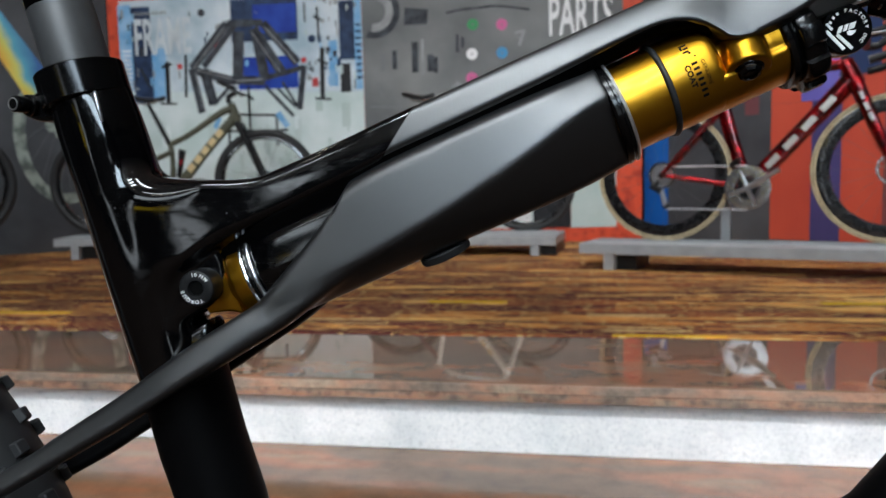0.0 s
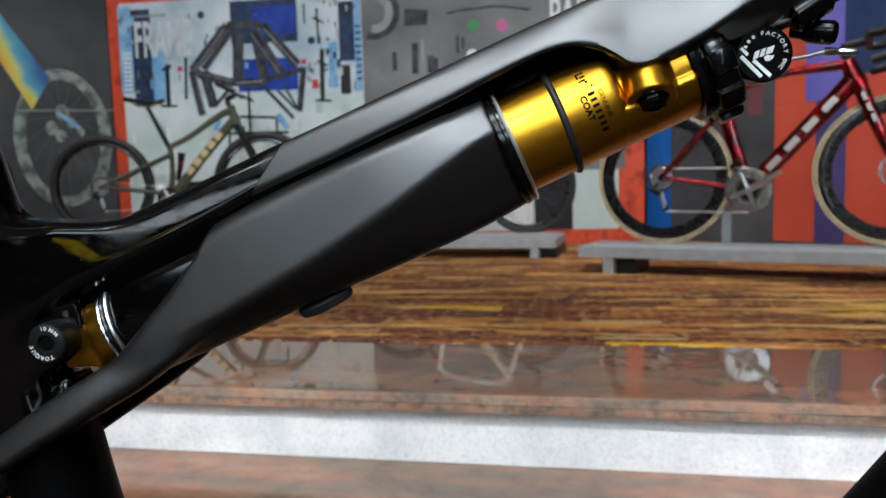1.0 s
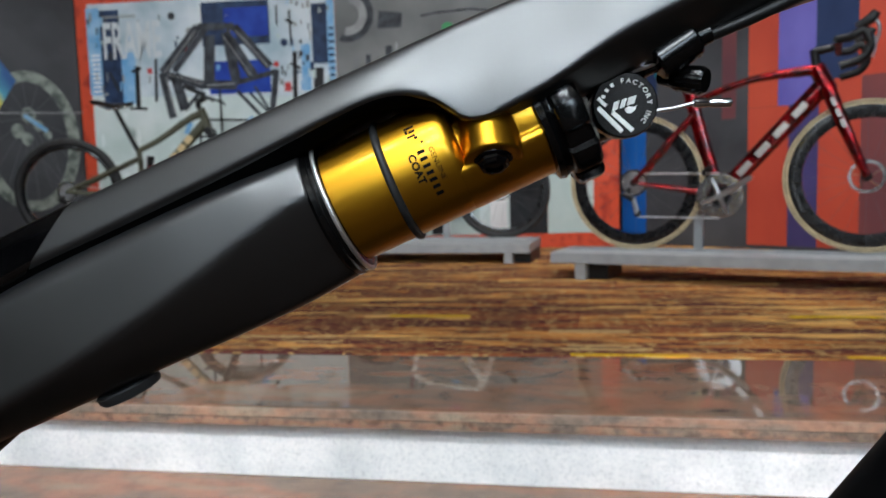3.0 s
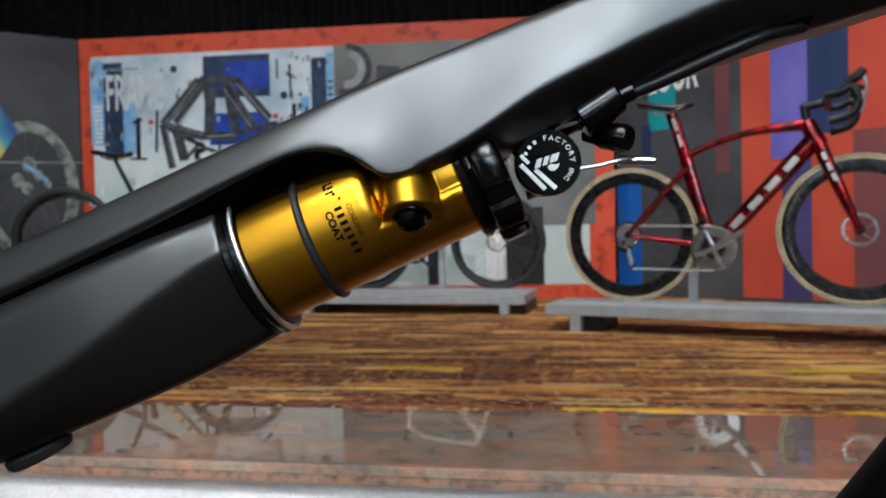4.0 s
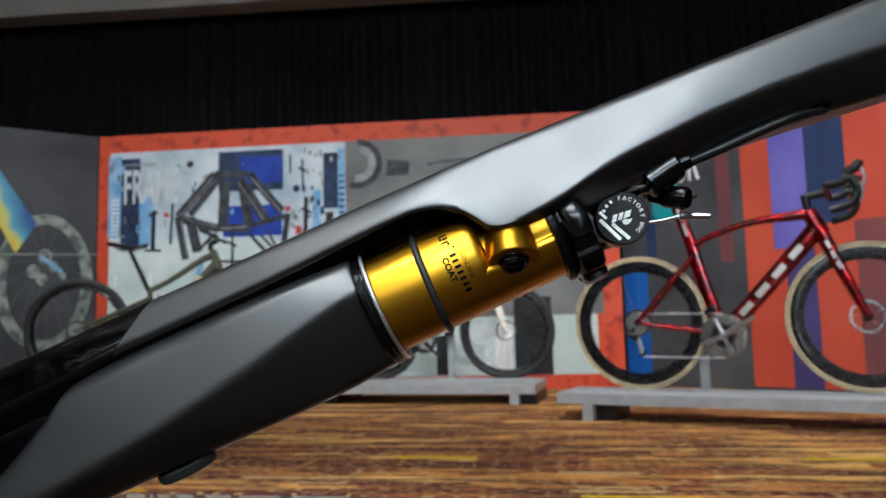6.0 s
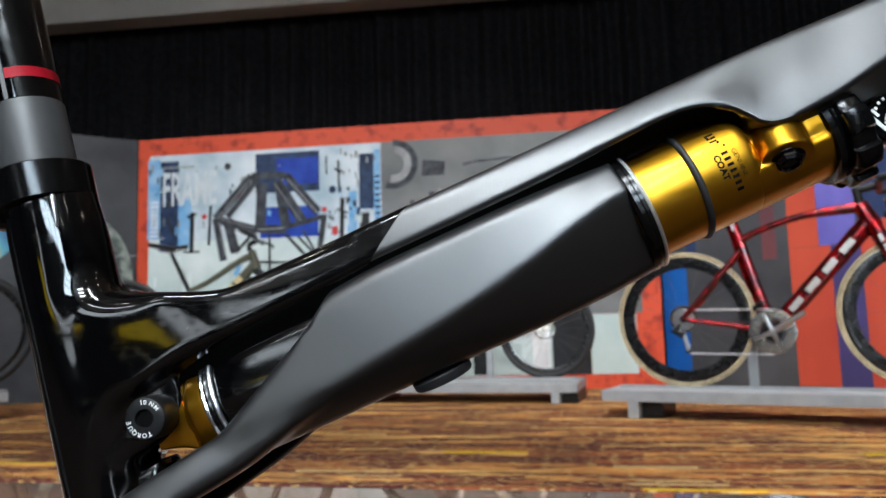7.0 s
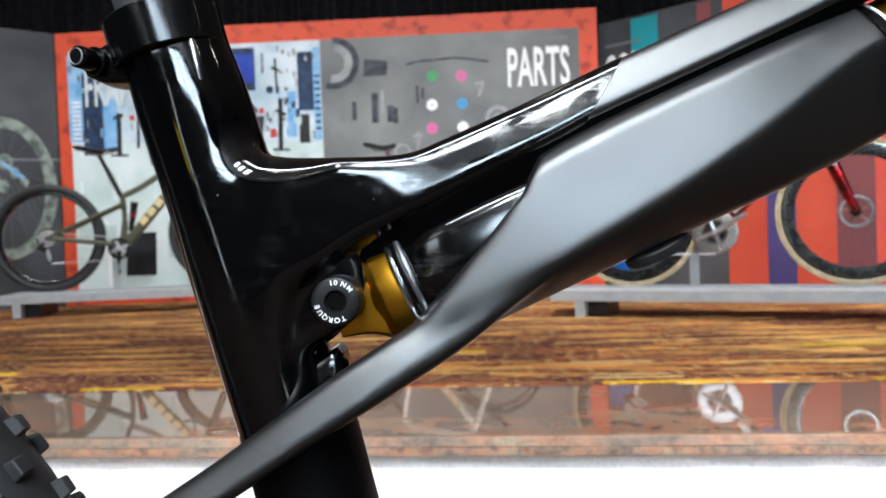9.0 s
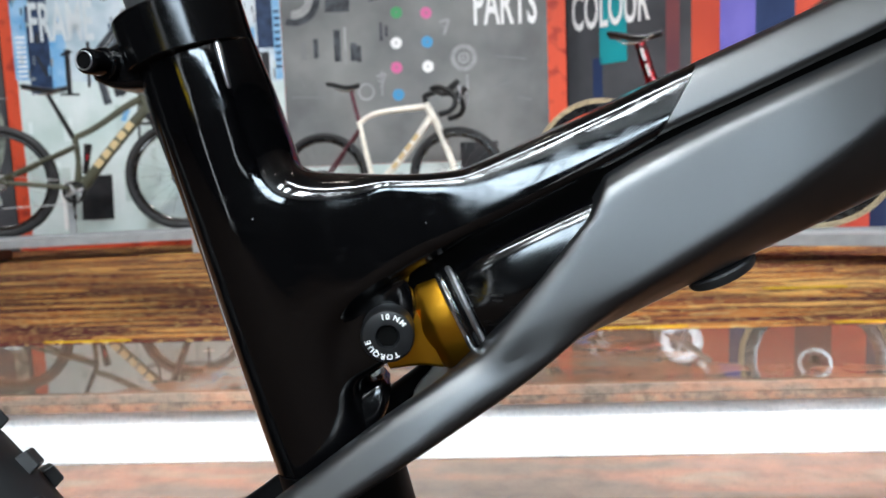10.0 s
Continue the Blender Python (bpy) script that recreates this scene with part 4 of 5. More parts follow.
part("tube_slot", tube(bmesh.new(), [b(-149.6, 15.6, 540), b(-149.3, 16.0, 538.5), b(-146.6, 16.0, 525), b(-146.2, 15.4, 522.5)], [0.0008, 0.0013, 0.0013, 0.0008], 10), steel, bike, "bare metal slot in the seat tube")
part("lower_seat_tube", tube(bmesh.new(), [b(-120, 0, 396), b(-111.5, 0, 358), b(-102, 0, 325), b(-64, 0, 140)], 0.0225, 36), matte_black, bike, "matte black lower seat tube")
part("pivot_yoke", facet_loft([upright(-128, 417, 396, 390, 10, 12, 9), upright(-118, 417, 398, 393, 12, 14, 10), upright(-110, 420, 403, 399, 12, 14, 10), upright(-103, 424, 412, 409, 11, 13, 9), upright(-100, 422, 417, 415, 9, 10, 8)], in_plane, 2.5), gloss_black, bike)

# matte housing round the shock, ending in a slanted edge
def shell(s, top, hs, crease, hc, bot, hb, shear=0.0):
    side = [(hs + (hc - hs) * k / 5, top - 3 + (crease - top + 3) * k / 5) for k in range(6)]
    side += [(hc + (hb - hc) * k / 4 + 1.0 * math.sin(math.pi * k / 4), crease + (bot - crease) * k / 4 - 0.7 * math.sin(math.pi * k / 4)) for k in (1, 2, 3, 4)]
    return (s, shear, 23.0, hs * 0.7, top + 1.5, *(x for pair in side for x in pair))


housing_bm = facet_loft([
    shell(-131, 22.5, 25.2, -17, 30.5, -24, 14, 0.95), shell(-120, 23.5, 25.2, -15.5, 30.8, -25, 14, 0.75), shell(-105, 24, 25, -13, 30.8, -25.5, 13, 0.42), shell(-80, 24, 24.4, -8, 30.3, -26, 12, 0.15), shell(-53, 23.5, 24.4, -2, 29.2, -27, 11), shell(-28, 23, 22.6, 4, 27.4, -27, 9), shell(-14, 22.8, 20.0, 7, 26.2, -26.2, 8), shell(-4.5, 22.8, 18.2, 8, 25.2, -25.4, 8)], in_shock, 4.5, bend=0.024)
part("rear_housing", facet_loft([(-191.5, 0, 0, 9.5, 19.5, 17.5, 13.0, 21.6, 1, 18.5, -11, 10, -19.4), (-187, 0, 0, 9.5, 20.5, 18.6, 14.5, 23.4, 1, 20, -12.5, 10, -21), (-176, 0, 0, 9.5, 20.3, 21.4, 16.5, 24.8, 0, 21, -14, 10, -22), (-150, 0, 0, 9.5, 19.6, 22.2, 16.8, 25.6, -2, 22, -15, 10, -22), (-122, 0, 0, 9.5, 19.0, 21.6, 16, 25, -2, 21, -15, 10, -21)], in_shock, 4.0), scuffed_black, bike, "gloss black rear end of the shock housing")
part("housing_recess", facet_loft([shell(-176, 10, 12, -10, 17, -16, 9), shell(-160, 14, 14, -9, 20, -18, 10), shell(-130, 18, 16, -8, 24, -20, 12)], in_shock, 5.0), gloss_black, bike)
for side in (1, -1):
    rows = [(-18, 20, 460, 451, 8.5), (-34, 21, 454, 440.5, 9.2), (-48, 22, 448, 430, 9.7), (-60, 22.2, 441.5, 421.5, 9.9), (-81, 25.8, 430, 409.5, 9.6), (-110, 29.3, 411.5, 393, 9), (-138, 31, 392.5, 376, 8.5), (-168, 34, 374, 359.5, 8), (-198, 38, 356, 343, 7.5), (-330, 55, 286, 272, 7), (-512, 66, 196, 180, 7)]
    loops = []
    drop = 0.0 if side > 0 else 1.0
    for u, w, t, o, h in smooth_path(rows, 5):
        sag = drop * min(14.0, 2.0 + max(0.0, -u - 40) * 0.085)
        t, o = t - sag, o - sag
        poly = [(h * 0.25, t), (h * 0.55, t - 2.2), (h * 0.82, t - 0.5 * (t - o)), (h * 1.03, o + 4.5), (h * 0.75, o + 1.0), (h * 0.2, o)]
        poly += [(-x, z) for x, z in reversed(poly)]
        loops.append([b(u, side * w + x, z) for x, z in rounded(poly, 3.0)])
    if side > 0:
        rings(housing_bm, loops)
        strut = moulded("strut_housing", housing_bm, matte_grey, 0.0008, 15, "matte graphite shock housing running into the seat stay")
        melted(strut, (-78, 426), (-42, 454), 26, 45)
    else:
        part("seat_stay", rings(bmesh.new(), loops), matte_black, bike, "matte black seat stay")
    part("chain_stay", tube(bmesh.new(), [b(-515, side * 62, 182), b(-330, side * 48, 165), b(-110, side * 30, 142)], [0.009, 0.012, 0.017], 16), matte_black, bike)
part("down_tube", tube(bmesh.new(), [b(-40, 0, 112), b(240, 0, 307), b(301, 0, 381), b(476, 0, 606)], [0.03, 0.029, 0.029, 0.027], 32), matte_black, bike, "matte black down tube")
part("head_tube", tube(bmesh.new(), [b(498, 0, 560), b(456, 0, 712)], 0.026, 28), matte_black, bike)
part("bottom_bracket", turned(bmesh.new(), b(-62, 42, 136), (0, 1, 0), [(0, 0.022), (0.084, 0.022)], 28), matte_black, bike)


def oval(name, c, long_dir, wide_dir, a, d, thick, material, label="", rim=1.0):
    c, e, f = Vector(c), Vector(long_dir).normalized(), Vector(wide_dir).normalized()
    g = e.cross(f).normalized()
    loops = [[c + g * h + e * a * q * math.cos(2 * math.pi * k / 32) + f * d * q * math.sin(2 * math.pi * k / 32) for k in range(32)] for h, q in ((-thick, 0.9), (-thick * 0.8, 1.0), (0, 1.0), (thick * 0.4, 0.94), (thick * 0.4, 0.62), (thick * 0.05, 0.55))]
    return part(name, rings(bmesh.new(), loops), material, bike, label)


oval("port_plug", along(-104, -28.2, 6), AX, (0.0, -0.95, -0.3), 0.0130, 0.0066, 0.003, rubber, "black rubber cable port plug")
oval("tube_port", b(281, 13.2, 596.6), (0.94, 0, 0.33), (0.0, -0.73, 0.68), 0.013, 0.0032, 0.001, dark_hole)

# shock
part("shock_body", turned(bmesh.new(), along(-6), AX, [(0, 0.0218), (0.0488, 0.0218), (0.0512, 0.0215), (0.0530, 0.0205), (0.0540, 0.0188), (0.0545, 0.0160)], 72), gold, bike, "gold coated shock body")
lug_axis = Vector((0.1, -0.5, -0.86)).normalized()
lug = b(158, 13, 550)
saddle_bm = facet_loft([(s, 0, 0, 5, 0, 12.5, -1, 18.2, -4, 20.5, -6.8, 19.5, -9.7, 16.8, -13.9, 12.6, -17.8, 7.5, -20.5, 3, -21.7) for s in (44, 52, 60, 68, 76)], in_shock, 2.5)
turned(saddle_bm, lug - lug_axis * 0.003, lug_axis, [(0, 0.0094), (0.001, 0.0100), (0.0160, 0.0100), (0.0166, 0.0096)], 48)
turned(saddle_bm, along(64.5, -1.5), AX, [(0, 0.0150), (0.0012, 0.0176), (0.003, 0.0188), (0.006, 0.0190), (0.0145, 0.0188)], 56)
turned(saddle_bm, along(44, -2, -2), AX, [(0, 0.0182), (0.028, 0.0182)], 48)
moulded("shock_saddle", saddle_bm, gold, 0.00045, 7, "gold shock head with its mounting lug")
mount_bolt = part("mount_bolt", turned(bmesh.new(), lug + lug_axis * 0.0115, lug_axis, [(0, 0.0068), (0.0016, 0.0069), (0.0023, 0.0066), (0.0027, 0.0058), (0.0027, 0.0054)], 40), black_anod, bike, "black button-head mounting bolt")
part("bolt_cap", turned(bmesh.new(), lug + lug_axis * 0.0141, lug_axis, [(0, 0.0056), (0.0012, 0.0055), (0.0026, 0.0045), (0.0028, 0.0033), (0.0018, 0.0030), (0.0018, 0.0001)], 8), gloss_black, mount_bolt, smooth=False)
part("seal_head", turned(bmesh.new(), along(-6), AX, [(0, 0.0250), (0.0012, 0.0260), (0.0030, 0.0260), (0.0036, 0.0253), (0.0056, 0.0253), (0.0066, 0.0240)], 80), black_anod, bike, "black seal head of the shock")
part("seal_ring", lathe_ring(bmesh.new(), along(-0.2), AX, 0.0250, circle_section(0.0009, 8), 72), ring_bright, bike, "thin polished metal ring")
part("travel_ring", lathe_ring(bmesh.new(), along(22), Vector((0.93, 0, 0.37)), 0.0219, circle_section(0.0015, 10), 72), rubber, bike, "black rubber travel ring")
collar = part("adjuster_collar", turned(bmesh.new(), along(75.5, -3.5), AX, [(0, 0.0188), (0.0008, 0.0212), (0.0030, 0.0218), (0.0038, 0.0212), (0.0046, 0.0205), (0.0060, 0.0204), (0.008, 0.0215)], 72), black_anod, bike, "black notched adjuster collar")
part("notched_ring", turned(bmesh.new(), along(81, -5), AX, [(0, 0.0226), (0.0008, 0.0242), (0.0020, 0.0248), (0.0088, 0.0248), (0.0100, 0.0242), (0.0106, 0.0230), (0.0106, 0.010)], 180, lambda a: 0.955 + 0.045 * max(-1.0, min(1.0, 8 * (math.cos(9 * a + 0.4) + 0.25)))), black_anod, collar)
part("shock_end", turned(bmesh.new(), along(-216), AX, [(0, 0.009), (0.006, 0.0140), (0.0095, 0.0172), (0.0115, 0.0196), (0.013, 0.0207), (0.023, 0.0207)], 64), gold, bike, "gold lower end of the shock")
part("end_flat", facet_loft([(-224, 0, 0, 12, 0, 13, -0.4, 13, -5.6, 12, -6), (-214, 0, 0, 14.2, 3, 15, 2.6, 15, -8, 14.2, -9), (-207, 0, 0, 15, 9, 15.8, 8.6, 15.8, -12, 15, -13)], in_shock, 0.5), gold, bike)
for s0, m, rr in ((-195.5, silver, 0.0215), (-193.2, black_anod, 0.0226), (-191.2, steel, 0.0222)):
    part("end_ring", lathe_ring(bmesh.new(), along(s0), AX, rr, circle_section(0.0012, 8), 64), m, bike)

# shock lettering, as plain blocks
def on_shock(s0, s1, h0, h1, r=0.02186, n=4):
    """A patch on the shock body between two heights on its near side."""
    a0, a1 = math.asin(h0 / 22.0), math.asin(h1 / 22.0)
    bm = bmesh.new()
    grid = [[along(s, math.sin(a0 + (a1 - a0) * k / n) * r * 1000, math.cos(a0 + (a1 - a0) * k / n) * r * 1000) for k in range(n + 1)] for s in (s0, s1)]
    v = [[bm.verts.new(p) for p in row] for row in grid]
    for k in range(n):
        bm.faces.new((v[0][k], v[0][k + 1], v[1][k + 1], v[1][k]))
    return bm


def shock_word(body, s0, h0, size, bold):
    """A printed word that runs down round the shock body."""
    bm = text_bm(body, size, 0.0, 1.1, bold=bold)
    for v in bm.verts:
        a = (h0 - v.co.x * 1000) / 21.9
        v.co = along(s0 + v.co.y * 1000, math.sin(a) * 21.9, math.cos(a) * 21.9)
    part("print_word", bm, ink_black, bike, smooth=False)


shock_word("GENUINE", 38.4, 4.8, 0.0026, 0.0)
shock_word("COAT", 30.9, 5.0, 0.0035, 0.045)
for k in range(7):
    part("print_block", on_shock(34.3, 37.0, 5.1 - 2.55 * k, 3.85 - 2.55 * k), ink_black, bike, smooth=True)
for s0, s1, h0, h1 in ((33.0, 36.6, 14.4, 13.6), (33.0, 34.0, 13.5, 12.0), (34.3, 36.6, 12.8, 11.9), (33.2, 36.2, 11.2, 10.4), (35.4, 36.6, 10.3, 9.2), (36.9, 37.8, 8.0, 7.1)):
    part("print_block", on_shock(s0, s1, h0, h1), ink_black, bike, smooth=True)

# lower bolt with its ring of letters
bolt = part("pivot_bolt", turned(bmesh.new(), b(-99, 14, 443.5), (0, -1, 0), [(0, 0.0088), (0.0125, 0.0088), (0.0136, 0.0082), (0.0142, 0.0068), (0.0142, 0.0040), (0.0135, 0.0035), (0.0100, 0.0031), (0.0100, 0.0001)], 48), bolt_black, bike, "black pivot bolt with white torque marking")
part("hex_socket", turned(bmesh.new(), b(-99, 24, 443.5), (0, -1, 0), [(0, 0.0036), (0.0030, 0.0036)], 6), dark_hole, bolt)


def ring_letter(ch, angle, radius, size, parent, centre, material):
    bm = text_bm(ch, size, 0.00005, 1.05, "CENTER")
    m = Matrix.Translation(centre) @ Matrix.Rotation(radians(90), 4, "X") @ Matrix.Rotation(radians(angle - 90), 4, "Z") @ Matrix.Translation((0, radius, 0))
    bmesh.ops.transform(bm, matrix=m, verts=bm.verts)
    part("torque_mark", bm, material, parent, smooth=False)


for ch, an in (("1", 101), ("0", 87), ("N", 62), ("M", 40)):
    ring_letter(ch, an, 0.0058, 0.0025, bolt, b(-99, 28.35, 443.5), white_print)
for k, ch in enumerate("TORQUE"):
    ring_letter(ch, -66 - 20 * k, 0.0057, 0.0025, bolt, b(-99, 28.35, 443.5), white_print)

# lockout dial and its fittings
dial = part("lockout_dial", turned(bmesh.new(), b(205, 0, 556), (0, -1, 0), [(0, 0.0112), (0.0095, 0.0114), (0.0114, 0.0111), (0.0118, 0.0107)], 56), black_anod, bike, "round black lockout dial with white print")


def dial_patch(points):
    bm = prism([(x / 1000, z / 1000) for x, z in points], 0.0002)
    bmesh.ops.transform(bm, matrix=Matrix.Translation(b(205, 12.02, 556)), verts=bm.verts)
    return bm


for p, q, wd in (((-9.3, -0.6), (-1.2, -9.0), 1.5), ((-9.3, 2.6), (-6.6, -0.2), 1.2), ((-4.4, -2.4), (2.4, -8.8), 1.5)):
    part("dial_stripe", dial_patch(bar(p, q, wd)), white_print, dial, smooth=False)
for pts in ([(-5.4, -2.4), (-4.4, 1.2), (-2.2, 1.9), (-3.2, -1.7)], [(-2.4, -1.4), (-1.4, 2.1), (0.6, 2.7), (-0.4, -0.8)], [(0.3, -0.5), (1.3, 2.9), (4.4, 3.8), (3.4, 0.5)], [(-0.4, -1.6), (1.0, -0.6), (3.0, -0.9), (4.4, -0.4), (3.8, -2.0), (2.2, -3.4), (0.4, -3.2)]):
    part("dial_emblem", dial_patch([(x * 0.86, z * 0.86) for x, z in pts]), white_print, dial, smooth=False)
for k in range(3):
    an = 158 - 17 * k
    c = (8.2 * math.cos(radians(an)), 8.2 * math.sin(radians(an)))
    part("dial_mark", dial_patch(bar((c[0] * 0.91, c[1] * 0.91), (c[0] * 1.07, c[1] * 1.07), 1.1)), white_print, dial, smooth=False)
for k, ch in enumerate("FACTORY"):
    ring_letter(ch, 98 - 15.5 * k, 0.0074, 0.0023, dial, b(205, 12.25, 556), white_print)
for k, ch in enumerate("INC"):
    ring_letter(ch, -18 - 14 * k + (4 if k else 0), 0.0074, 0.0023, dial, b(205, 12.25, 556), white_print)
part("dial_body", turned(bmesh.new(), b(196, -8, 553), (1, 0, 0.3), [(0, 0.0095), (0.016, 0.009)], 32), black_anod, bike)
part("dial_arm", tube(bmesh.new(), [b(200, 2, 566), b(214, 6, 572), b(224, 8, 574)], [0.006, 0.0055, 0.005], 16), black_anod, bike)
part("cable_stop", turned(bmesh.new(), b(215.5, 10, 569.5), (0.84, 0, 0.54), [(0, 0.0058), (0.0008, 0.0066), (0.0145, 0.0066), (0.0155, 0.0058)], 36), black_anod, bike)
part("ferrule", turned(bmesh.new(), b(226, 10, 576), (0.9, 0, 0.42), [(0, 0.0036), (0.008, 0.0036), (0.0085, 0.0028)], 24), black_anod, bike)
part("cable_housing", tube(bmesh.new(), [tuple(p) for p in smooth_path([b(231, 10, 577.5), b(245, 12.5, 582.6), b(258, 14, 588), b(275, 14.8, 594.4), b(289, 10.5, 598.2)], 5)], 0.0022, 14), plastic, bike, "black cable housing")
part("adjuster_barrel", turned(bmesh.new(), b(219, 2, 566.5), (0.74, -0.58, -0.2), [(0, 0.0030), (0.005, 0.0036), (0.007, 0.0046), (0.0155, 0.0048), (0.0168, 0.0040), (0.0168, 0.0026)], 72, lambda a: 1.0 + 0.02 * math.cos(18 * a)), black_anod, bike, "black knurled barrel adjuster")
part("inner_cable", tube(bmesh.new(), [b(214, 11, 553.5), b(221, 11, 554.3), b(229, 11, 556)], 0.0007, 8), steel, bike)
part("upper_cable", tube(bmesh.new(), [b(206, 8, 567), b(211, 10, 568.5), b(216, 10, 570)], 0.0009, 8), steel, bike)
part("cable_tip", turned(bmesh.new(), b(228, 11, 556), (1, 0, -0.03), [(0, 0.0013), (0.0005, 0.0017), (0.004, 0.0017), (0.0045, 0.0014), (0.006, 0.0014), (0.0065, 0.0017), (0.0125, 0.0016), (0.013, 0.001)], 16), silver, bike, "crimped silver cable end")

# seatpost and clamp
SA = Vector((-0.262, 0, 1)).normalized()
post_o = b(-162.2, 0, 540.1)
part("seatpost_sleeve", turned(bmesh.new(), post_o, SA, [(0, 0.0158), (0.0445, 0.0158), (0.045, 0.0156)], 48), post_grey, bike, "matte grey lower part of the seatpost")
seatpost = part("seatpost", turned(bmesh.new(), post_o + SA * 0.045, SA, [(0, 0.0157), (0.2, 0.0157)], 48), gloss_black, bike, "gloss black seatpost with red and white print")


def on_post(h0, h1, a0, a1, r=0.01592, n=30):
    """A patch on the post between two heights and two angles from the viewer's side."""
    d, s, t = SA, Vector((0.967, 0, 0.253)), Vector((0, -1, 0))
    bm = bmesh.new()
    v = [[bm.verts.new(post_o + d * h + (s * math.sin(radians(a0 + (a1 - a0) * k / n)) + t * math.cos(radians(a0 + (a1 - a0) * k / n))) * r) for k in range(n + 1)] for h in (h0, h1)]
    for k in range(n):
        bm.faces.new((v[0][k], v[0][k + 1], v[1][k + 1], v[1][k]))
    return bm


part("red_band", on_post(0.0548, 0.0598, 8, 150), red_paint, seatpost, "red printed band")
part("red_band", on_post(0.0548, 0.0598, -150, -58), red_paint, seatpost, "red printed band")
for a in (-48, -30, -12):
    for q in (-1, 1):
        bm = on_post(0.0550, 0.0602, a, a + 4.5, n=3)
        for v in bm.verts:
            v.co += Vector((q * (((v.co - post_o).dot(SA) - 0.0576) * 0.6), 0, 0))
        part("white_mark", bm, white_print, seatpost)
clamp = part("seat_clamp", turned(bmesh.new(), b(-161.7, 0, 536.5), SA, [(0, 0.0178), (0, 0.0212), (0.0005, 0.0216), (0.0160, 0.0216), (0.0165, 0.0212), (0.0165, 0.0159)], 72), black_anod, bike, "black seat clamp with a bolt")
part("clamp_ear", facet_loft([(-193, 0, 0, 5, 538, 6, 537, 6, 531, 5, 530), (-186, 0, 0, 6, 541, 7, 540, 7.5, 528.5, 6, 527), (-176, 0, 0, 8, 546, 9.5, 545, 10, 528, 8, 526.5), (-168, 0, 0, 10, 549, 12, 548, 12, 530, 10, 528)], in_plane, 1.5), black_anod, clamp)
part("clamp_washer", turned(bmesh.new(), b(-187.5, 5, 534.8), (-0.3, -1, 0), [(0, 0.0054), (0.0040, 0.0054), (0.0045, 0.0050)], 32), black_anod, clamp)
part("clamp_bolt", turned(bmesh.new(), b(-188.7, 9, 534.8), (-0.3, -1, 0), [(0, 0.0041), (0.0072, 0.0041), (0.0078, 0.0037), (0.0078, 0.0030)], 32), black_anod, clamp, "black clamp bolt head")
part("bolt_rim", lathe_ring(bmesh.new(), b(-191.1, 16.9, 534.8), (-0.3, -1, 0), 0.0029, circle_section(0.00028, 8), 32), steel, clamp)
part("bolt_socket", turned(bmesh.new(), b(-190.9, 16.3, 534.8), (-0.3, -1, 0), [(0, 0.0025), (0.0006, 0.0025)], 6), dark_hole, clamp)

# rear wheel
WHEEL = b(-525, 0, 180)
tyre = part("rear_tyre", lathe_ring(bmesh.new(), WHEEL, (0, 1, 0), 0.3345, [(0.0285 * math.cos(2 * math.pi * k / 18), 0.0275 * math.sin(2 * math.pi * k / 18)) for k in range(18)], 120), rubber, bike, "knobbly black mountain bike tyre")
knob = bmesh.new()
bmesh.ops.create_cube(knob, size=1.0)
for v in knob.verts:
    k = 0.82 if v.co.z > 0 else 1.0
    v.co = Vector((v.co.x * 0.0086 * k, v.co.y * 0.0080 * k, v.co.z * 0.0050))
bmesh.ops.bevel(knob, geom=knob.edges[:], offset=0.0006, segments=1, affect="EDGES")
knob_me = mesh_of("tread_knob", knob, rubber, False)
for k in range(74):
    a = 2 * math.pi * k / 74
    for lat, shift in ((7, 0.0), (-7, 0.5), (19, 0.3), (-19, 0.8)):
        an = a + shift * 2 * math.pi / 74
        tilt = math.asin(lat / 28.5)
        r = 0.3345 + 0.0275 * math.cos(tilt) + 0.0016
        m = Matrix.Translation(WHEEL) @ Matrix.Rotation(an, 4, "Y") @ Matrix.Translation((0, lat / 1000 * 1.06, r)) @ Matrix.Rotation(-tilt * 0.9, 4, "X") @ Matrix.Rotation(0.25 if abs(lat) > 10 else 0.0, 4, "Z")
        repeat("tread_knob", knob_me, tyre, m)
rim = part("rear_rim", lathe_ring(bmesh.new(), WHEEL, (0, 1, 0), 0.300, [(-0.014, 0.012), (0.014, 0.012), (0.013, -0.004), (0.006, -0.014), (-0.006, -0.014), (-0.013, -0.004)], 96), carbon, bike)
part("rear_hub", turned(bmesh.new(), WHEEL + Vector((0, 0.066, 0)), (0, -1, 0), [(0, 0.012), (0.02, 0.028), (0.03, 0.015), (0.1, 0.015), (0.11, 0.028), (0.132, 0.012)], 32), black_anod, bike)
sp = tube(bmesh.new(), [(0, 0, 0.026), (0, 0, 0.288)], 0.0009, 6)
sp_me = mesh_of("spoke", sp, steel)
for k in range(28):
    repeat("spoke", sp_me, rim, Matrix.Translation(WHEEL + Vector((0, 0.02 * (-1) ** k, 0))) @ Matrix.Rotation(2 * math.pi * k / 28, 4, "Y") @ Matrix.Rotation(0.075 * (-1) ** k, 4, "X"))


# ---- the display bikes and their stands ----
def placed(a, c):
    a, c = Vector(a), Vector(c)
    d = c - a
    return Matrix.Translation((a.x, a.y, 0)) @ Matrix.Rotation(math.atan2(d.y, d.x), 4, "Z")


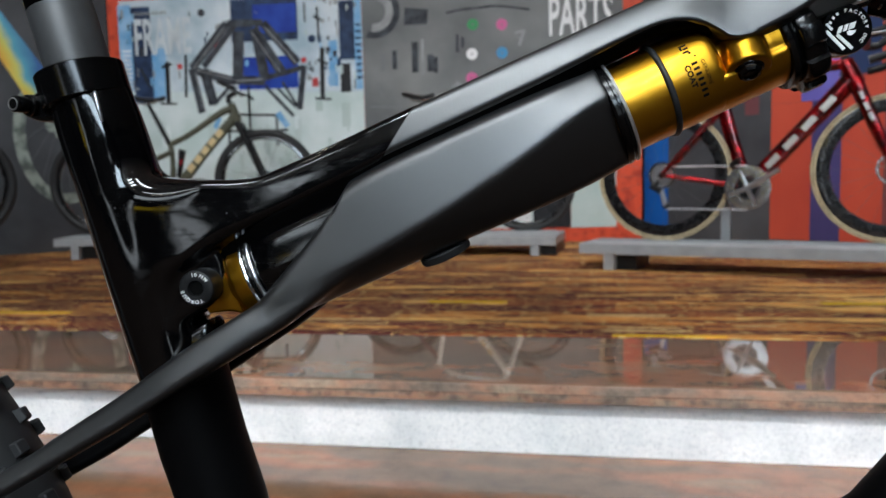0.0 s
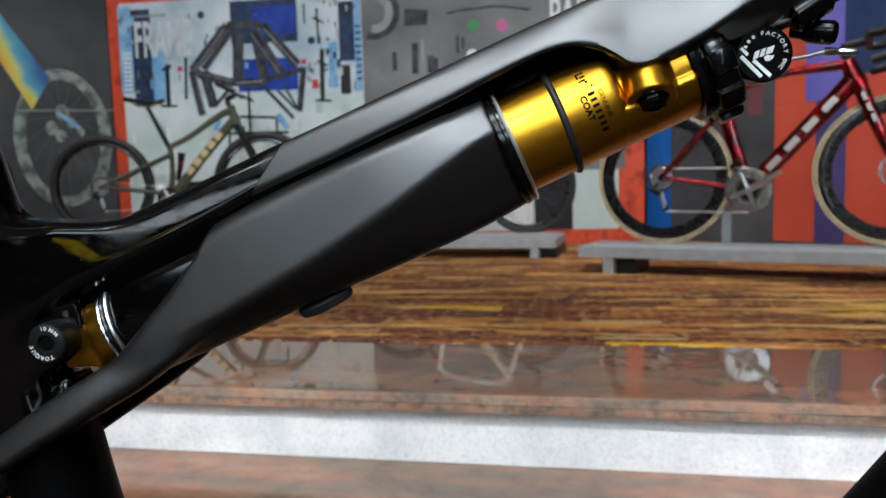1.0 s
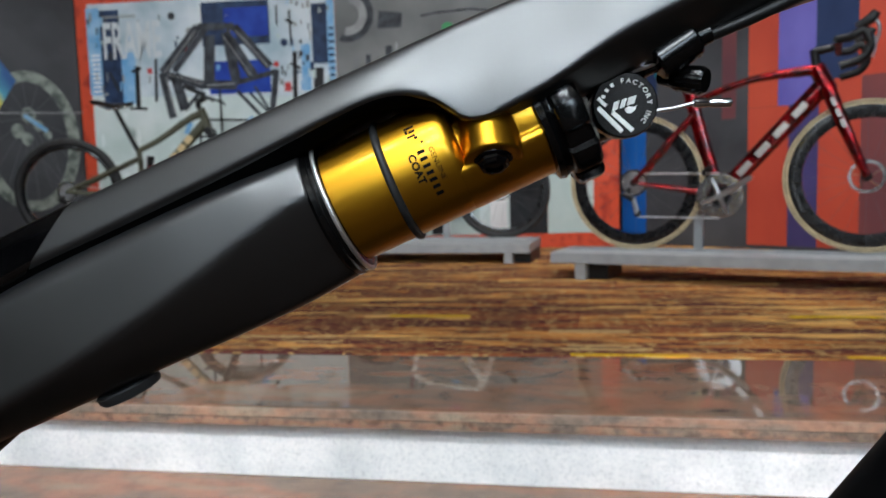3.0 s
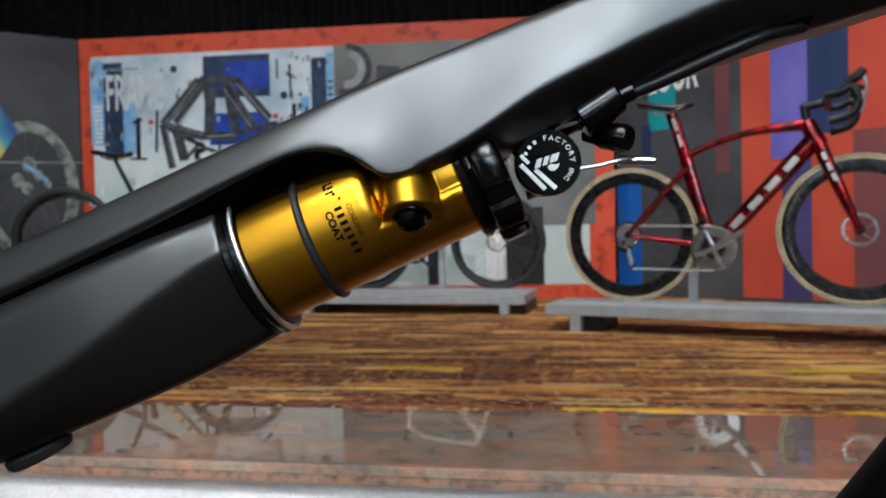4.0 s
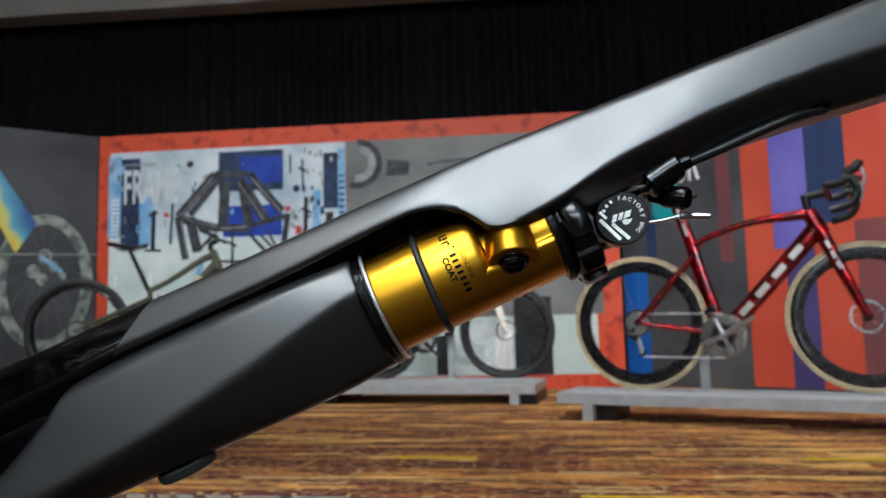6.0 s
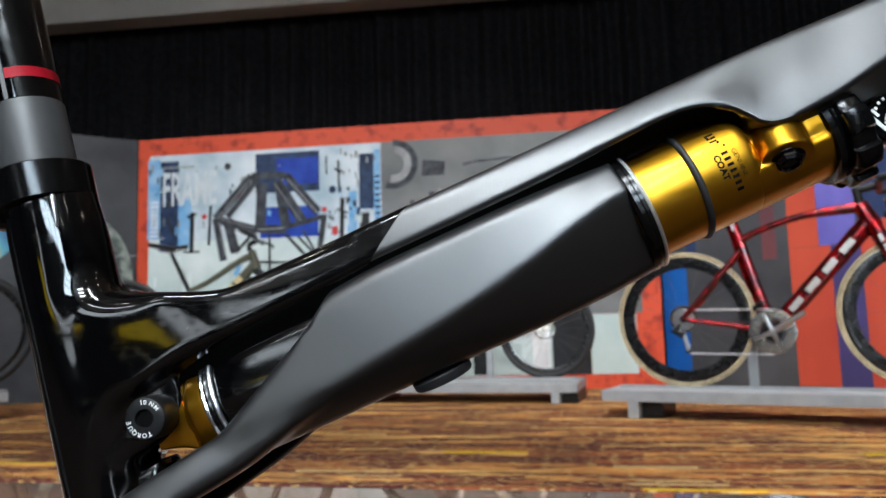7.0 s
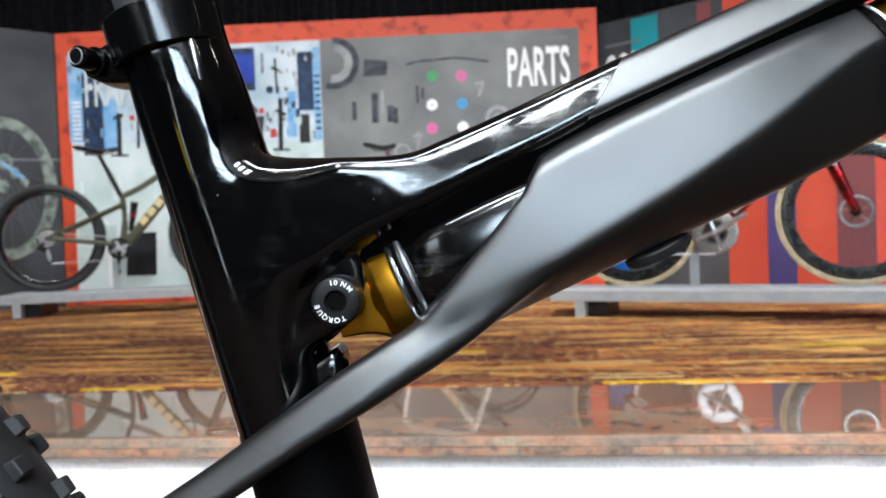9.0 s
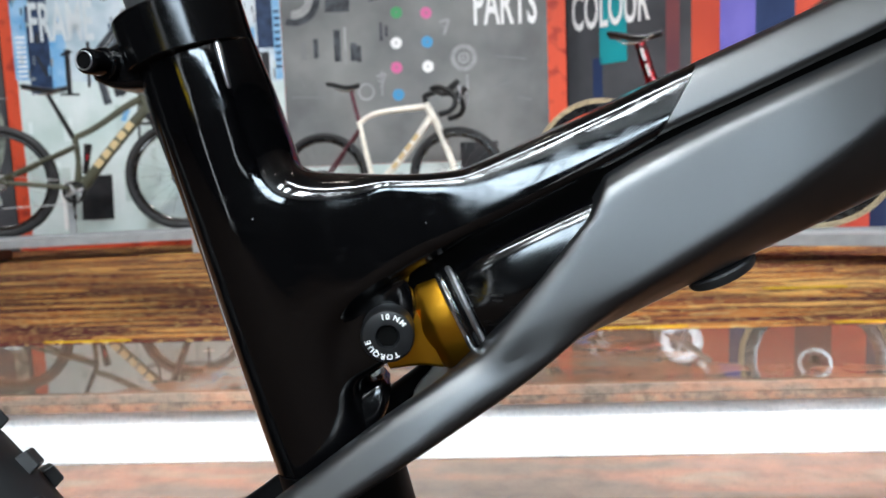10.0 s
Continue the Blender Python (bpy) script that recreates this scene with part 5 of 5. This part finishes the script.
def wheel(parent, x, z, r, tyre_r, rim_h, tyre_m, rim_m, spokes, hub_m, disc_r, wall_m2=None):
    c = Vector((x, 0, z))
    w = part("wheel", lathe_ring(bmesh.new(), c, (0, 1, 0), r - tyre_r * 2, [(-0.011, 0.004), (0.011, 0.004), (0.013, -0.012), (0.008, -rim_h), (-0.008, -rim_h), (-0.013, -0.012)], 72), rim_m, parent)
    part("tyre", lathe_ring(bmesh.new(), c, (0, 1, 0), r - tyre_r, circle_section(tyre_r, 12), 80), tyre_m, w)
    if wall_m2:
        for q in (-1, 1):
            part("sidewall", lathe_ring(bmesh.new(), c + Vector((0, q * tyre_r * 0.72, 0)), (0, 1, 0), r - tyre_r * 1.05, [(-0.003, -0.010), (0.004, -0.010), (0.0045, 0.006), (-0.003, 0.010)], 80), wall_m2, w, "tan tyre sidewall")
    hub = part("hub", turned(bmesh.new(), c + Vector((0, -0.055, 0)), (0, 1, 0), [(0, 0.008), (0.012, 0.012), (0.02, 0.022), (0.028, 0.014), (0.08, 0.014), (0.09, 0.024), (0.11, 0.01)], 20), hub_m, w)
    if disc_r:
        part("rotor", lathe_ring(bmesh.new(), c + Vector((0, -0.035, 0)), (0, 1, 0), disc_r, [(-0.001, -0.014), (0.001, -0.014), (0.001, 0.0), (-0.001, 0.0)], 40), silver, w, "steel brake rotor")
        for k in range(5):
            a = 2 * math.pi * k / 5
            part("rotor_arm", tube(bmesh.new(), [c + Vector((0.015 * math.cos(a), -0.035, 0.015 * math.sin(a))), c + Vector(((disc_r - 0.01) * math.cos(a + 0.5), -0.035, (disc_r - 0.01) * math.sin(a + 0.5)))], 0.003, 6), silver, w)
    me = mesh_of("spoke", tube(bmesh.new(), [(0, 0, 0.02), (0, 0, r - 2 * tyre_r - rim_h + 0.004)], 0.0009, 5), dark_spoke)
    for k in range(spokes):
        repeat("spoke", me, w, Matrix.Translation(c + Vector((0, 0.025 * (-1) ** k, 0))) @ Matrix.Rotation(2 * math.pi * k / spokes, 4, "Y") @ Matrix.Rotation(0.08 * (-1) ** k, 4, "X"))
    return w


def tube_part(name, bk, pts, rad, m, squash=1.0, label="", bend=4):
    pts = [Vector((p[0], p[1] if len(p) > 2 else 0.0, p[-1])) for p in pts]
    if len(pts) > 2:
        many = [tuple(p) for p in smooth_path([tuple(p) for p in pts], bend)]
        rad = [float(np.interp(k / (len(many) - 1), np.linspace(0, 1, len(rad)), rad)) for k in range(len(many))] if isinstance(rad, (list, tuple)) else rad
        pts = many
    return part(name, tube(bmesh.new(), pts, rad, 16, squash), m, bk, label)


def saddle(bk, x0, x1, z, m):
    loops = []
    for k in range(13):
        t = k / 12
        x = x0 + (x1 - x0) * t
        hw = 0.068 * (1 - t) ** 1.3 + 0.016
        zz = z + 0.012 * math.cos(t * 5.2) - 0.006 * t
        loops.append([(x, hw * math.cos(2 * math.pi * j / 14), zz + 0.018 * math.sin(2 * math.pi * j / 14) * (1 if math.sin(2 * math.pi * j / 14) > 0 else 0.9)) for j in range(14)])
    part("saddle", rings(bmesh.new(), loops), m, bk, "slim black saddle")
    for y in (-0.022, 0.022):
        tube_part("saddle_rail", bk, [(x0 + 0.04, y, z - 0.012), (x0 + 0.08, y, z - 0.035), (x0 + 0.16, y, z - 0.035), (x1 - 0.04, y, z - 0.01)], 0.0035, silver)


def drivetrain(bk, bb, hub, ring_r, crank_to, ring_m, crank_m=None):
    bb, hub = Vector((bb[0], 0, bb[1])), Vector((hub[0], 0, hub[1]))
    near = Vector((0, -0.045, 0))
    ring = part("chainring", lathe_ring(bmesh.new(), bb + near, (0, 1, 0), ring_r, [(-0.002, -0.016), (0.002, -0.016), (0.0015, 0.0), (-0.0015, 0.0)], 48), ring_m, bk, "polished chainring")
    part("inner_ring", lathe_ring(bmesh.new(), bb + near, (0, 1, 0), ring_r * 0.78, [(-0.003, -0.012), (0.001, -0.012), (0.001, 0.0), (-0.003, 0.0)], 40), ring_m, ring)
    for k in range(4):
        a = 0.4 + k * math.pi / 2
        part("spider_arm", tube(bmesh.new(), [bb + near, bb + near + Vector((ring_r * 0.85 * math.cos(a), 0, ring_r * 0.85 * math.sin(a)))], [0.016, 0.007], 10), steel, ring)
    end = Vector((crank_to[0], -0.07, crank_to[1]))
    part("crank_arm", tube(bmesh.new(), [bb + near * 1.2, (bb + near * 1.4) * 0.5 + end * 0.5, end], [0.016, 0.012, 0.011], 14), crank_m or plastic, bk)
    part("crank_arm", tube(bmesh.new(), [bb - near, (bb - near * 1.4) + (bb - end) * 0.5 + Vector((0, -0.0, 0)), bb + (bb - end)], [0.016, 0.012, 0.011], 14), crank_m or plastic, bk)
    part("axle_cap", turned(bmesh.new(), bb + Vector((0, -0.075, 0)), (0, 1, 0), [(0, 0.012), (0.01, 0.018), (0.03, 0.018)], 20), steel, bk)
    for k, rr in enumerate((0.062, 0.054, 0.046, 0.038, 0.03)):
        part("sprocket", lathe_ring(bmesh.new(), hub + Vector((0, -0.026 - 0.005 * k, 0)), (0, 1, 0), rr, [(-0.001, -0.012), (0.001, -0.012), (0.001, 0.0), (-0.001, 0.0)], 28), steel, bk)
    low = hub + Vector((0.02, -0.045, -0.155))
    part("derailleur", tube(bmesh.new(), [hub + Vector((-0.01, -0.03, -0.02)), hub + Vector((-0.045, -0.05, -0.06)), hub + Vector((0.0, -0.055, -0.085))], [0.012, 0.02, 0.016], 12), plastic, bk)
    part("derailleur_cage", tube(bmesh.new(), [hub + Vector((0.0, -0.05, -0.075)), low], [0.012, 0.014], 10, 0.4), steel, bk)
    part("jockey_wheel", turned(bmesh.new(), low + Vector((0, -0.004, 0)), (0, 1, 0), [(0, 0.018), (0.008, 0.018)], 18), plastic, bk)
    part("chain", tube(bmesh.new(), [hub + Vector((0, -0.035, 0.045)), bb + near + Vector((0, 0, ring_r))], 0.0042, 6), steel, bk)
    part("chain", tube(bmesh.new(), [low + Vector((0, 0, -0.018)), bb + near + Vector((0, 0, -ring_r))], 0.0042, 6), steel, bk)


def block_letters(bk, p, q, count, width, y, m, gap=0.3):
    """A word on a tube as plain slanted blocks."""
    (x0, z0), (x1, z1) = p, q
    for k in range(count):
        a, c = (k + gap / 2) / count, (k + 1 - gap / 2) / count
        bm = prism(bar((x0 + (x1 - x0) * a, z0 + (z1 - z0) * a), (x0 + (x1 - x0) * c, z0 + (z1 - z0) * c), width), 0.001)
        ob = part("print_block", bm, m, bk, smooth=False)
        ob.location = (0, y, 0)


def drop_bar(bk, stem, hood, m):
    (sx, sz), (hx, hz) = stem, hood
    tube_part("bar_top", bk, [(sx, -0.2, sz), (sx, 0.2, sz)], 0.017, m)
    for y in (-0.205, 0.205):
        tube_part("bar_drop", bk, [(sx, y * 0.95, sz), (sx + 0.05, y, sz + 0.003), (hx - 0.045, y, hz - 0.06), (hx - 0.02, y * 1.03, hz - 0.12), (hx - 0.05, y * 1.05, hz - 0.175), (hx - 0.13, y * 1.07, hz - 0.20)], 0.0185, m)
        tube_part("brake_hood", bk, [(hx - 0.07, y, hz - 0.045), (hx - 0.02, y, hz - 0.015), (hx, y, hz + 0.012)], [0.019, 0.023, 0.017], m, 0.8)
        tube_part("brake_lever", bk, [(hx - 0.005, y, hz - 0.01), (hx + 0.012, y, hz - 0.06), (hx + 0.0, y, hz - 0.12)], [0.008, 0.007, 0.005], steel)


def stand(x0, x1, y0, y1, z0, z1, m, post_x, feet, label):
    st = thing("bike_stand", label, "display stand", m, "bike display stands")
    part("top", box((x0, y0, z0), (x1, y1, z1), 0.003), stand_m, st, smooth=False)
    part("wheel_rail", box((x0 + 0.05, -0.035, z1), (x1 - 0.05, -0.029, z1 + 0.012)), stand_m, st, smooth=False)
    part("wheel_rail", box((x0 + 0.05, 0.029, z1), (x1 - 0.05, 0.035, z1 + 0.012)), stand_m, st, smooth=False)
    for fx in feet:
        part("foot", box((fx, y0 + 0.005, 0.004), (fx + 0.055, y1 - 0.01, z0), 0.003), stand_m, st, smooth=False)
        part("foot_panel", box((fx + 0.056, y0 + 0.06, 0.004), (fx + 0.16, y1 - 0.03, z0 - 0.001)), plastic, st, smooth=False)
    for px in post_x:
        part("post", box((px, 0.045, z1), (px + 0.045, 0.075, z1 + 0.36), 0.003), stand_m, st, smooth=False)
        part("clip", box((px - 0.005, -0.02, z1 + 0.30), (px + 0.05, 0.0445, z1 + 0.33), 0.003), plastic, st, smooth=False)
    return st


# red road bike
RED = placed((0.595, 4.03, 0), (1.535, 3.70, 0))
rb = thing("road_bike", "gloss dark red aero road bike with tan-wall tyres", "bicycle", RED)
for x, z in ((-0.045, 0.492), (0.985, 0.497)):
    wheel(rb, x, z, 0.345, 0.0135, 0.058, rubber, carbon, 20, plastic, 0.075 if x > 0 else 0.07, tan_wall)
tube_part("seat_tube", rb, [(0.365, 0.42), (0.29, 0.66), (0.235, 0.875)], [0.034, 0.034, 0.032], dark_red, 0.5, "gloss red seat tube")
tube_part("seatpost", rb, [(0.24, 0.86), (0.17, 1.095)], [0.031, 0.028], dark_red, 0.45)
tube_part("top_tube", rb, [(0.235, 0.865), (0.33, 0.912), (0.53, 0.968), (0.78, 0.985)], [0.020, 0.0165, 0.017, 0.027], dark_red, 0.8, "gloss red top tube")
tube_part("head_tube", rb, [(0.775, 1.0), (0.825, 0.885)], [0.034, 0.042], dark_red, 0.75)
tube_part("down_tube", rb, [(0.37, 0.43), (0.58, 0.66), (0.80, 0.905)], [0.041, 0.041, 0.043], dark_red, 0.65, "gloss red down tube with silver print")
block_letters(rb, (0.44, 0.505), (0.75, 0.85), 4, 0.030, -0.029, silver_print, 0.34)
for y in (-0.05, 0.05):
    tube_part("seat_stay", rb, [(-0.045, y, 0.492), (0.1, y * 0.6, 0.66), (0.245, y * 0.25, 0.82)], [0.012, 0.015, 0.016], dark_red)
    tube_part("chain_stay", rb, [(-0.045, y, 0.492), (0.15, y * 0.7, 0.46), (0.36, y * 0.5, 0.425)], [0.01, 0.013, 0.016], dark_red)
    tube_part("fork_blade", rb, [(0.82, y * 0.6, 0.90), (0.905, y, 0.69), (0.985, y, 0.497)], [0.034, 0.026, 0.016], dark_red, 0.6)
block_letters(rb, (0.838, 0.855), (0.898, 0.71), 3, 0.017, -0.068, silver_print, 0.3)
block_letters(rb, (0.225, 0.915), (0.178, 1.075), 2, 0.014, -0.017, silver_print, 0.25)
saddle(rb, 0.02, 0.28, 1.135, plastic)
tube_part("steerer_spacer", rb, [(0.775, 1.0), (0.765, 1.075)], 0.019, plastic)
tube_part("stem", rb, [(0.765, 1.065), (0.86, 1.08)], [0.02, 0.017], plastic)
drop_bar(rb, (0.86, 1.08), (1.0, 1.165), plastic)
drivetrain(rb, (0.37, 0.42), (-0.045, 0.492), 0.108, (0.515, 0.507), ring_silver, steel)
part("ring_plate", lathe_ring(bmesh.new(), Vector((0.37, -0.046, 0.42)), (0, 1, 0), 0.094, [(-0.001, -0.036), (0.001, -0.036), (0.001, 0.0), (-0.001, 0.0)], 48), ring_silver, rb, "polished chainring plate")
part("ring_core", turned(bmesh.new(), Vector((0.37, -0.050, 0.42)), (0, 1, 0), [(0, 0.048), (0.002, 0.05), (0.006, 0.05)], 36), carbon, rb)
tube_part("front_mech", rb, [(0.29, -0.035, 0.53), (0.33, -0.045, 0.56)], 0.014, plastic)
stand(-0.44, 1.5, -0.20, 0.16, 0.088, 0.143, RED, (0.235,), (-0.31, 1.3), "grey metal display stand under a red road bike")

# olive mountain bike
GRN = placed((-3.28, 4.82, 0), (-2.1, 5.12, 0))
gb = thing("trail_bike", "matte olive full-suspension mountain bike with beige print", "bicycle", GRN, "mountain bikes on display")
for x, z in ((0.03, 0.527), (1.19, 0.527)):
    wheel(gb, x, z, 0.372, 0.028, 0.02, rubber, carbon, 20, silver, 0.07)
tube_part("seat_tube", gb, [(0.52, 0.81), (0.53, 0.62), (0.50, 0.44)], [0.018, 0.02, 0.024], olive)
tube_part("seatpost", gb, [(0.515, 0.80), (0.462, 0.915), (0.376, 1.10)], [0.017, 0.016, 0.013], plastic)
tube_part("top_tube", gb, [(0.515, 0.80), (0.66, 0.87), (0.88, 1.015), (0.97, 1.05)], [0.02, 0.02, 0.024, 0.03], olive, 0.8, "matte olive top tube")
tube_part("head_tube", gb, [(0.965, 1.085), (1.01, 0.95)], 0.028, olive)
tube_part("down_tube", gb, [(0.99, 0.99), (0.78, 0.76), (0.54, 0.47)], [0.034, 0.034, 0.036], olive, 0.75, "matte olive down tube with beige print")
block_letters(gb, (0.64, 0.60), (0.90, 0.90), 5, 0.045, -0.03, gold_print, 0.25)
for y in (-0.06, 0.06):
    tube_part("seat_stay", gb, [(0.03, y, 0.527), (0.25, y * 0.8, 0.625), (0.53, y * 0.4, 0.75)], [0.01, 0.013, 0.014], olive)
    tube_part("chain_stay", gb, [(0.03, y, 0.527), (0.25, y * 0.8, 0.50), (0.49, y * 0.5, 0.47)], [0.012, 0.015, 0.018], olive)
    tube_part("fork_leg", gb, [(1.02, y, 0.93), (1.19, y, 0.527)], 0.021, plastic)
tube_part("fork_crown", gb, [(1.02, -0.075, 0.925), (1.02, 0.075, 0.925)], 0.028, plastic)
tube_part("shock", gb, [(0.60, 0.76), (0.585, 0.66), (0.565, 0.56)], [0.026, 0.02, 0.016], plastic)
tube_part("shock_valve", gb, [(0.598, -0.026, 0.69), (0.59, -0.026, 0.65)], 0.008, red_paint)
saddle(gb, 0.24, 0.50, 1.13, plastic)
tube_part("stem", gb, [(0.955, 1.09), (0.945, 1.13), (1.0, 1.16)], 0.02, plastic)
tube_part("handlebar", gb, [(0.97, -0.38, 1.19), (1.0, -0.15, 1.175), (1.005, 0, 1.165), (1.0, 0.15, 1.175), (0.97, 0.38, 1.19)], 0.014, plastic)
for y in (-0.3, 0.3):
    tube_part("brake_lever", gb, [(1.0, y * 0.8, 1.18), (1.06, y * 0.9, 1.16), (1.06, y * 1.15, 1.15)], 0.008, plastic)
    tube_part("grip", gb, [(0.985, y * 0.93, 1.185), (0.968, y * 1.28, 1.191)], 0.017, rubber)
drivetrain(gb, (0.50, 0.44), (0.03, 0.527), 0.075, (0.50, 0.27), plastic)
stand(-0.25, 1.5, -0.22, 0.16, 0.098, 0.152, GRN, (0.42,), (-0.14, 1.25), "grey metal display stand under an olive mountain bike")

# a second mountain bike, by the left panel
LEFT_B = placed((-4.60, 3.18, 0), (-3.73, 3.99, 0))
copy_thing(gb, LEFT_B @ Matrix.Translation((0.0, 0, 0.018)))
stand(-0.25, 1.42, -0.22, 0.16, 0.112, 0.168, LEFT_B, (0.42,), (-0.14, 1.2), "grey metal display stand beside the charcoal panel")

# cream gravel bike
WHT = placed((-1.27, 5.2, 0), (-0.23, 5.1, 0))
wb = thing("gravel_bike", "cream gravel bike with burgundy seat stays and drop bars", "bicycle", WHT)
burgundy = painted("burgundy_paint", (0.07, 0.012, 0.02), 0.25, coat=0.6)
for x, z in ((0.12, 0.455), (1.05, 0.455)):
    wheel(wb, x, z, 0.328, 0.02, 0.028, rubber, carbon, 20, white_print if x > 1 else plastic, 0.07)
tube_part("seat_tube", wb, [(0.385, 0.85), (0.42, 0.65), (0.47, 0.40)], [0.018, 0.018, 0.02], cream)
tube_part("seatpost", wb, [(0.385, 0.84), (0.335, 1.07)], 0.015, burgundy)
tube_part("top_tube", wb, [(0.385, 0.83), (0.45, 0.875), (0.56, 0.905), (0.86, 0.925)], [0.017, 0.017, 0.017, 0.022], cream, 0.9, "cream top tube")
tube_part("head_tube", wb, [(0.855, 0.945), (0.91, 0.82)], [0.024, 0.027], cream)
tube_part("down_tube", wb, [(0.89, 0.86), (0.72, 0.64), (0.50, 0.41)], 0.026, cream, 0.8, "cream down tube with gold print")
block_letters(wb, (0.60, 0.51), (0.80, 0.75), 4, 0.03, -0.023, gold_print)
for y in (-0.055, 0.055):
    tube_part("seat_stay", wb, [(0.12, y, 0.455), (0.25, y * 0.6, 0.62), (0.385, y * 0.3, 0.79)], [0.009, 0.01, 0.01], burgundy)
    tube_part("chain_stay", wb, [(0.12, y, 0.455), (0.3, y * 0.7, 0.43), (0.46, y * 0.5, 0.405)], [0.01, 0.012, 0.015], cream)
    tube_part("fork_blade", wb, [(0.91, y * 0.6, 0.84), (0.985, y, 0.64), (1.05, y, 0.455)], [0.02, 0.016, 0.012], cream, 0.7)
saddle(wb, 0.19, 0.40, 1.09, plastic)
tube_part("steerer_spacer", wb, [(0.855, 0.945), (0.845, 1.0)], 0.018, plastic)
tube_part("stem", wb, [(0.845, 0.995), (0.93, 1.02)], [0.02, 0.017], plastic)
drop_bar(wb, (0.93, 1.02), (1.10, 1.05), plastic)
drivetrain(wb, (0.48, 0.395), (0.12, 0.455), 0.085, (0.60, 0.28), plastic)
stand(-0.3, 1.29, -0.42, 0.14, 0.07, 0.126, WHT, (0.62,), (-0.2, 1.13), "grey metal display stand under a cream gravel bike")
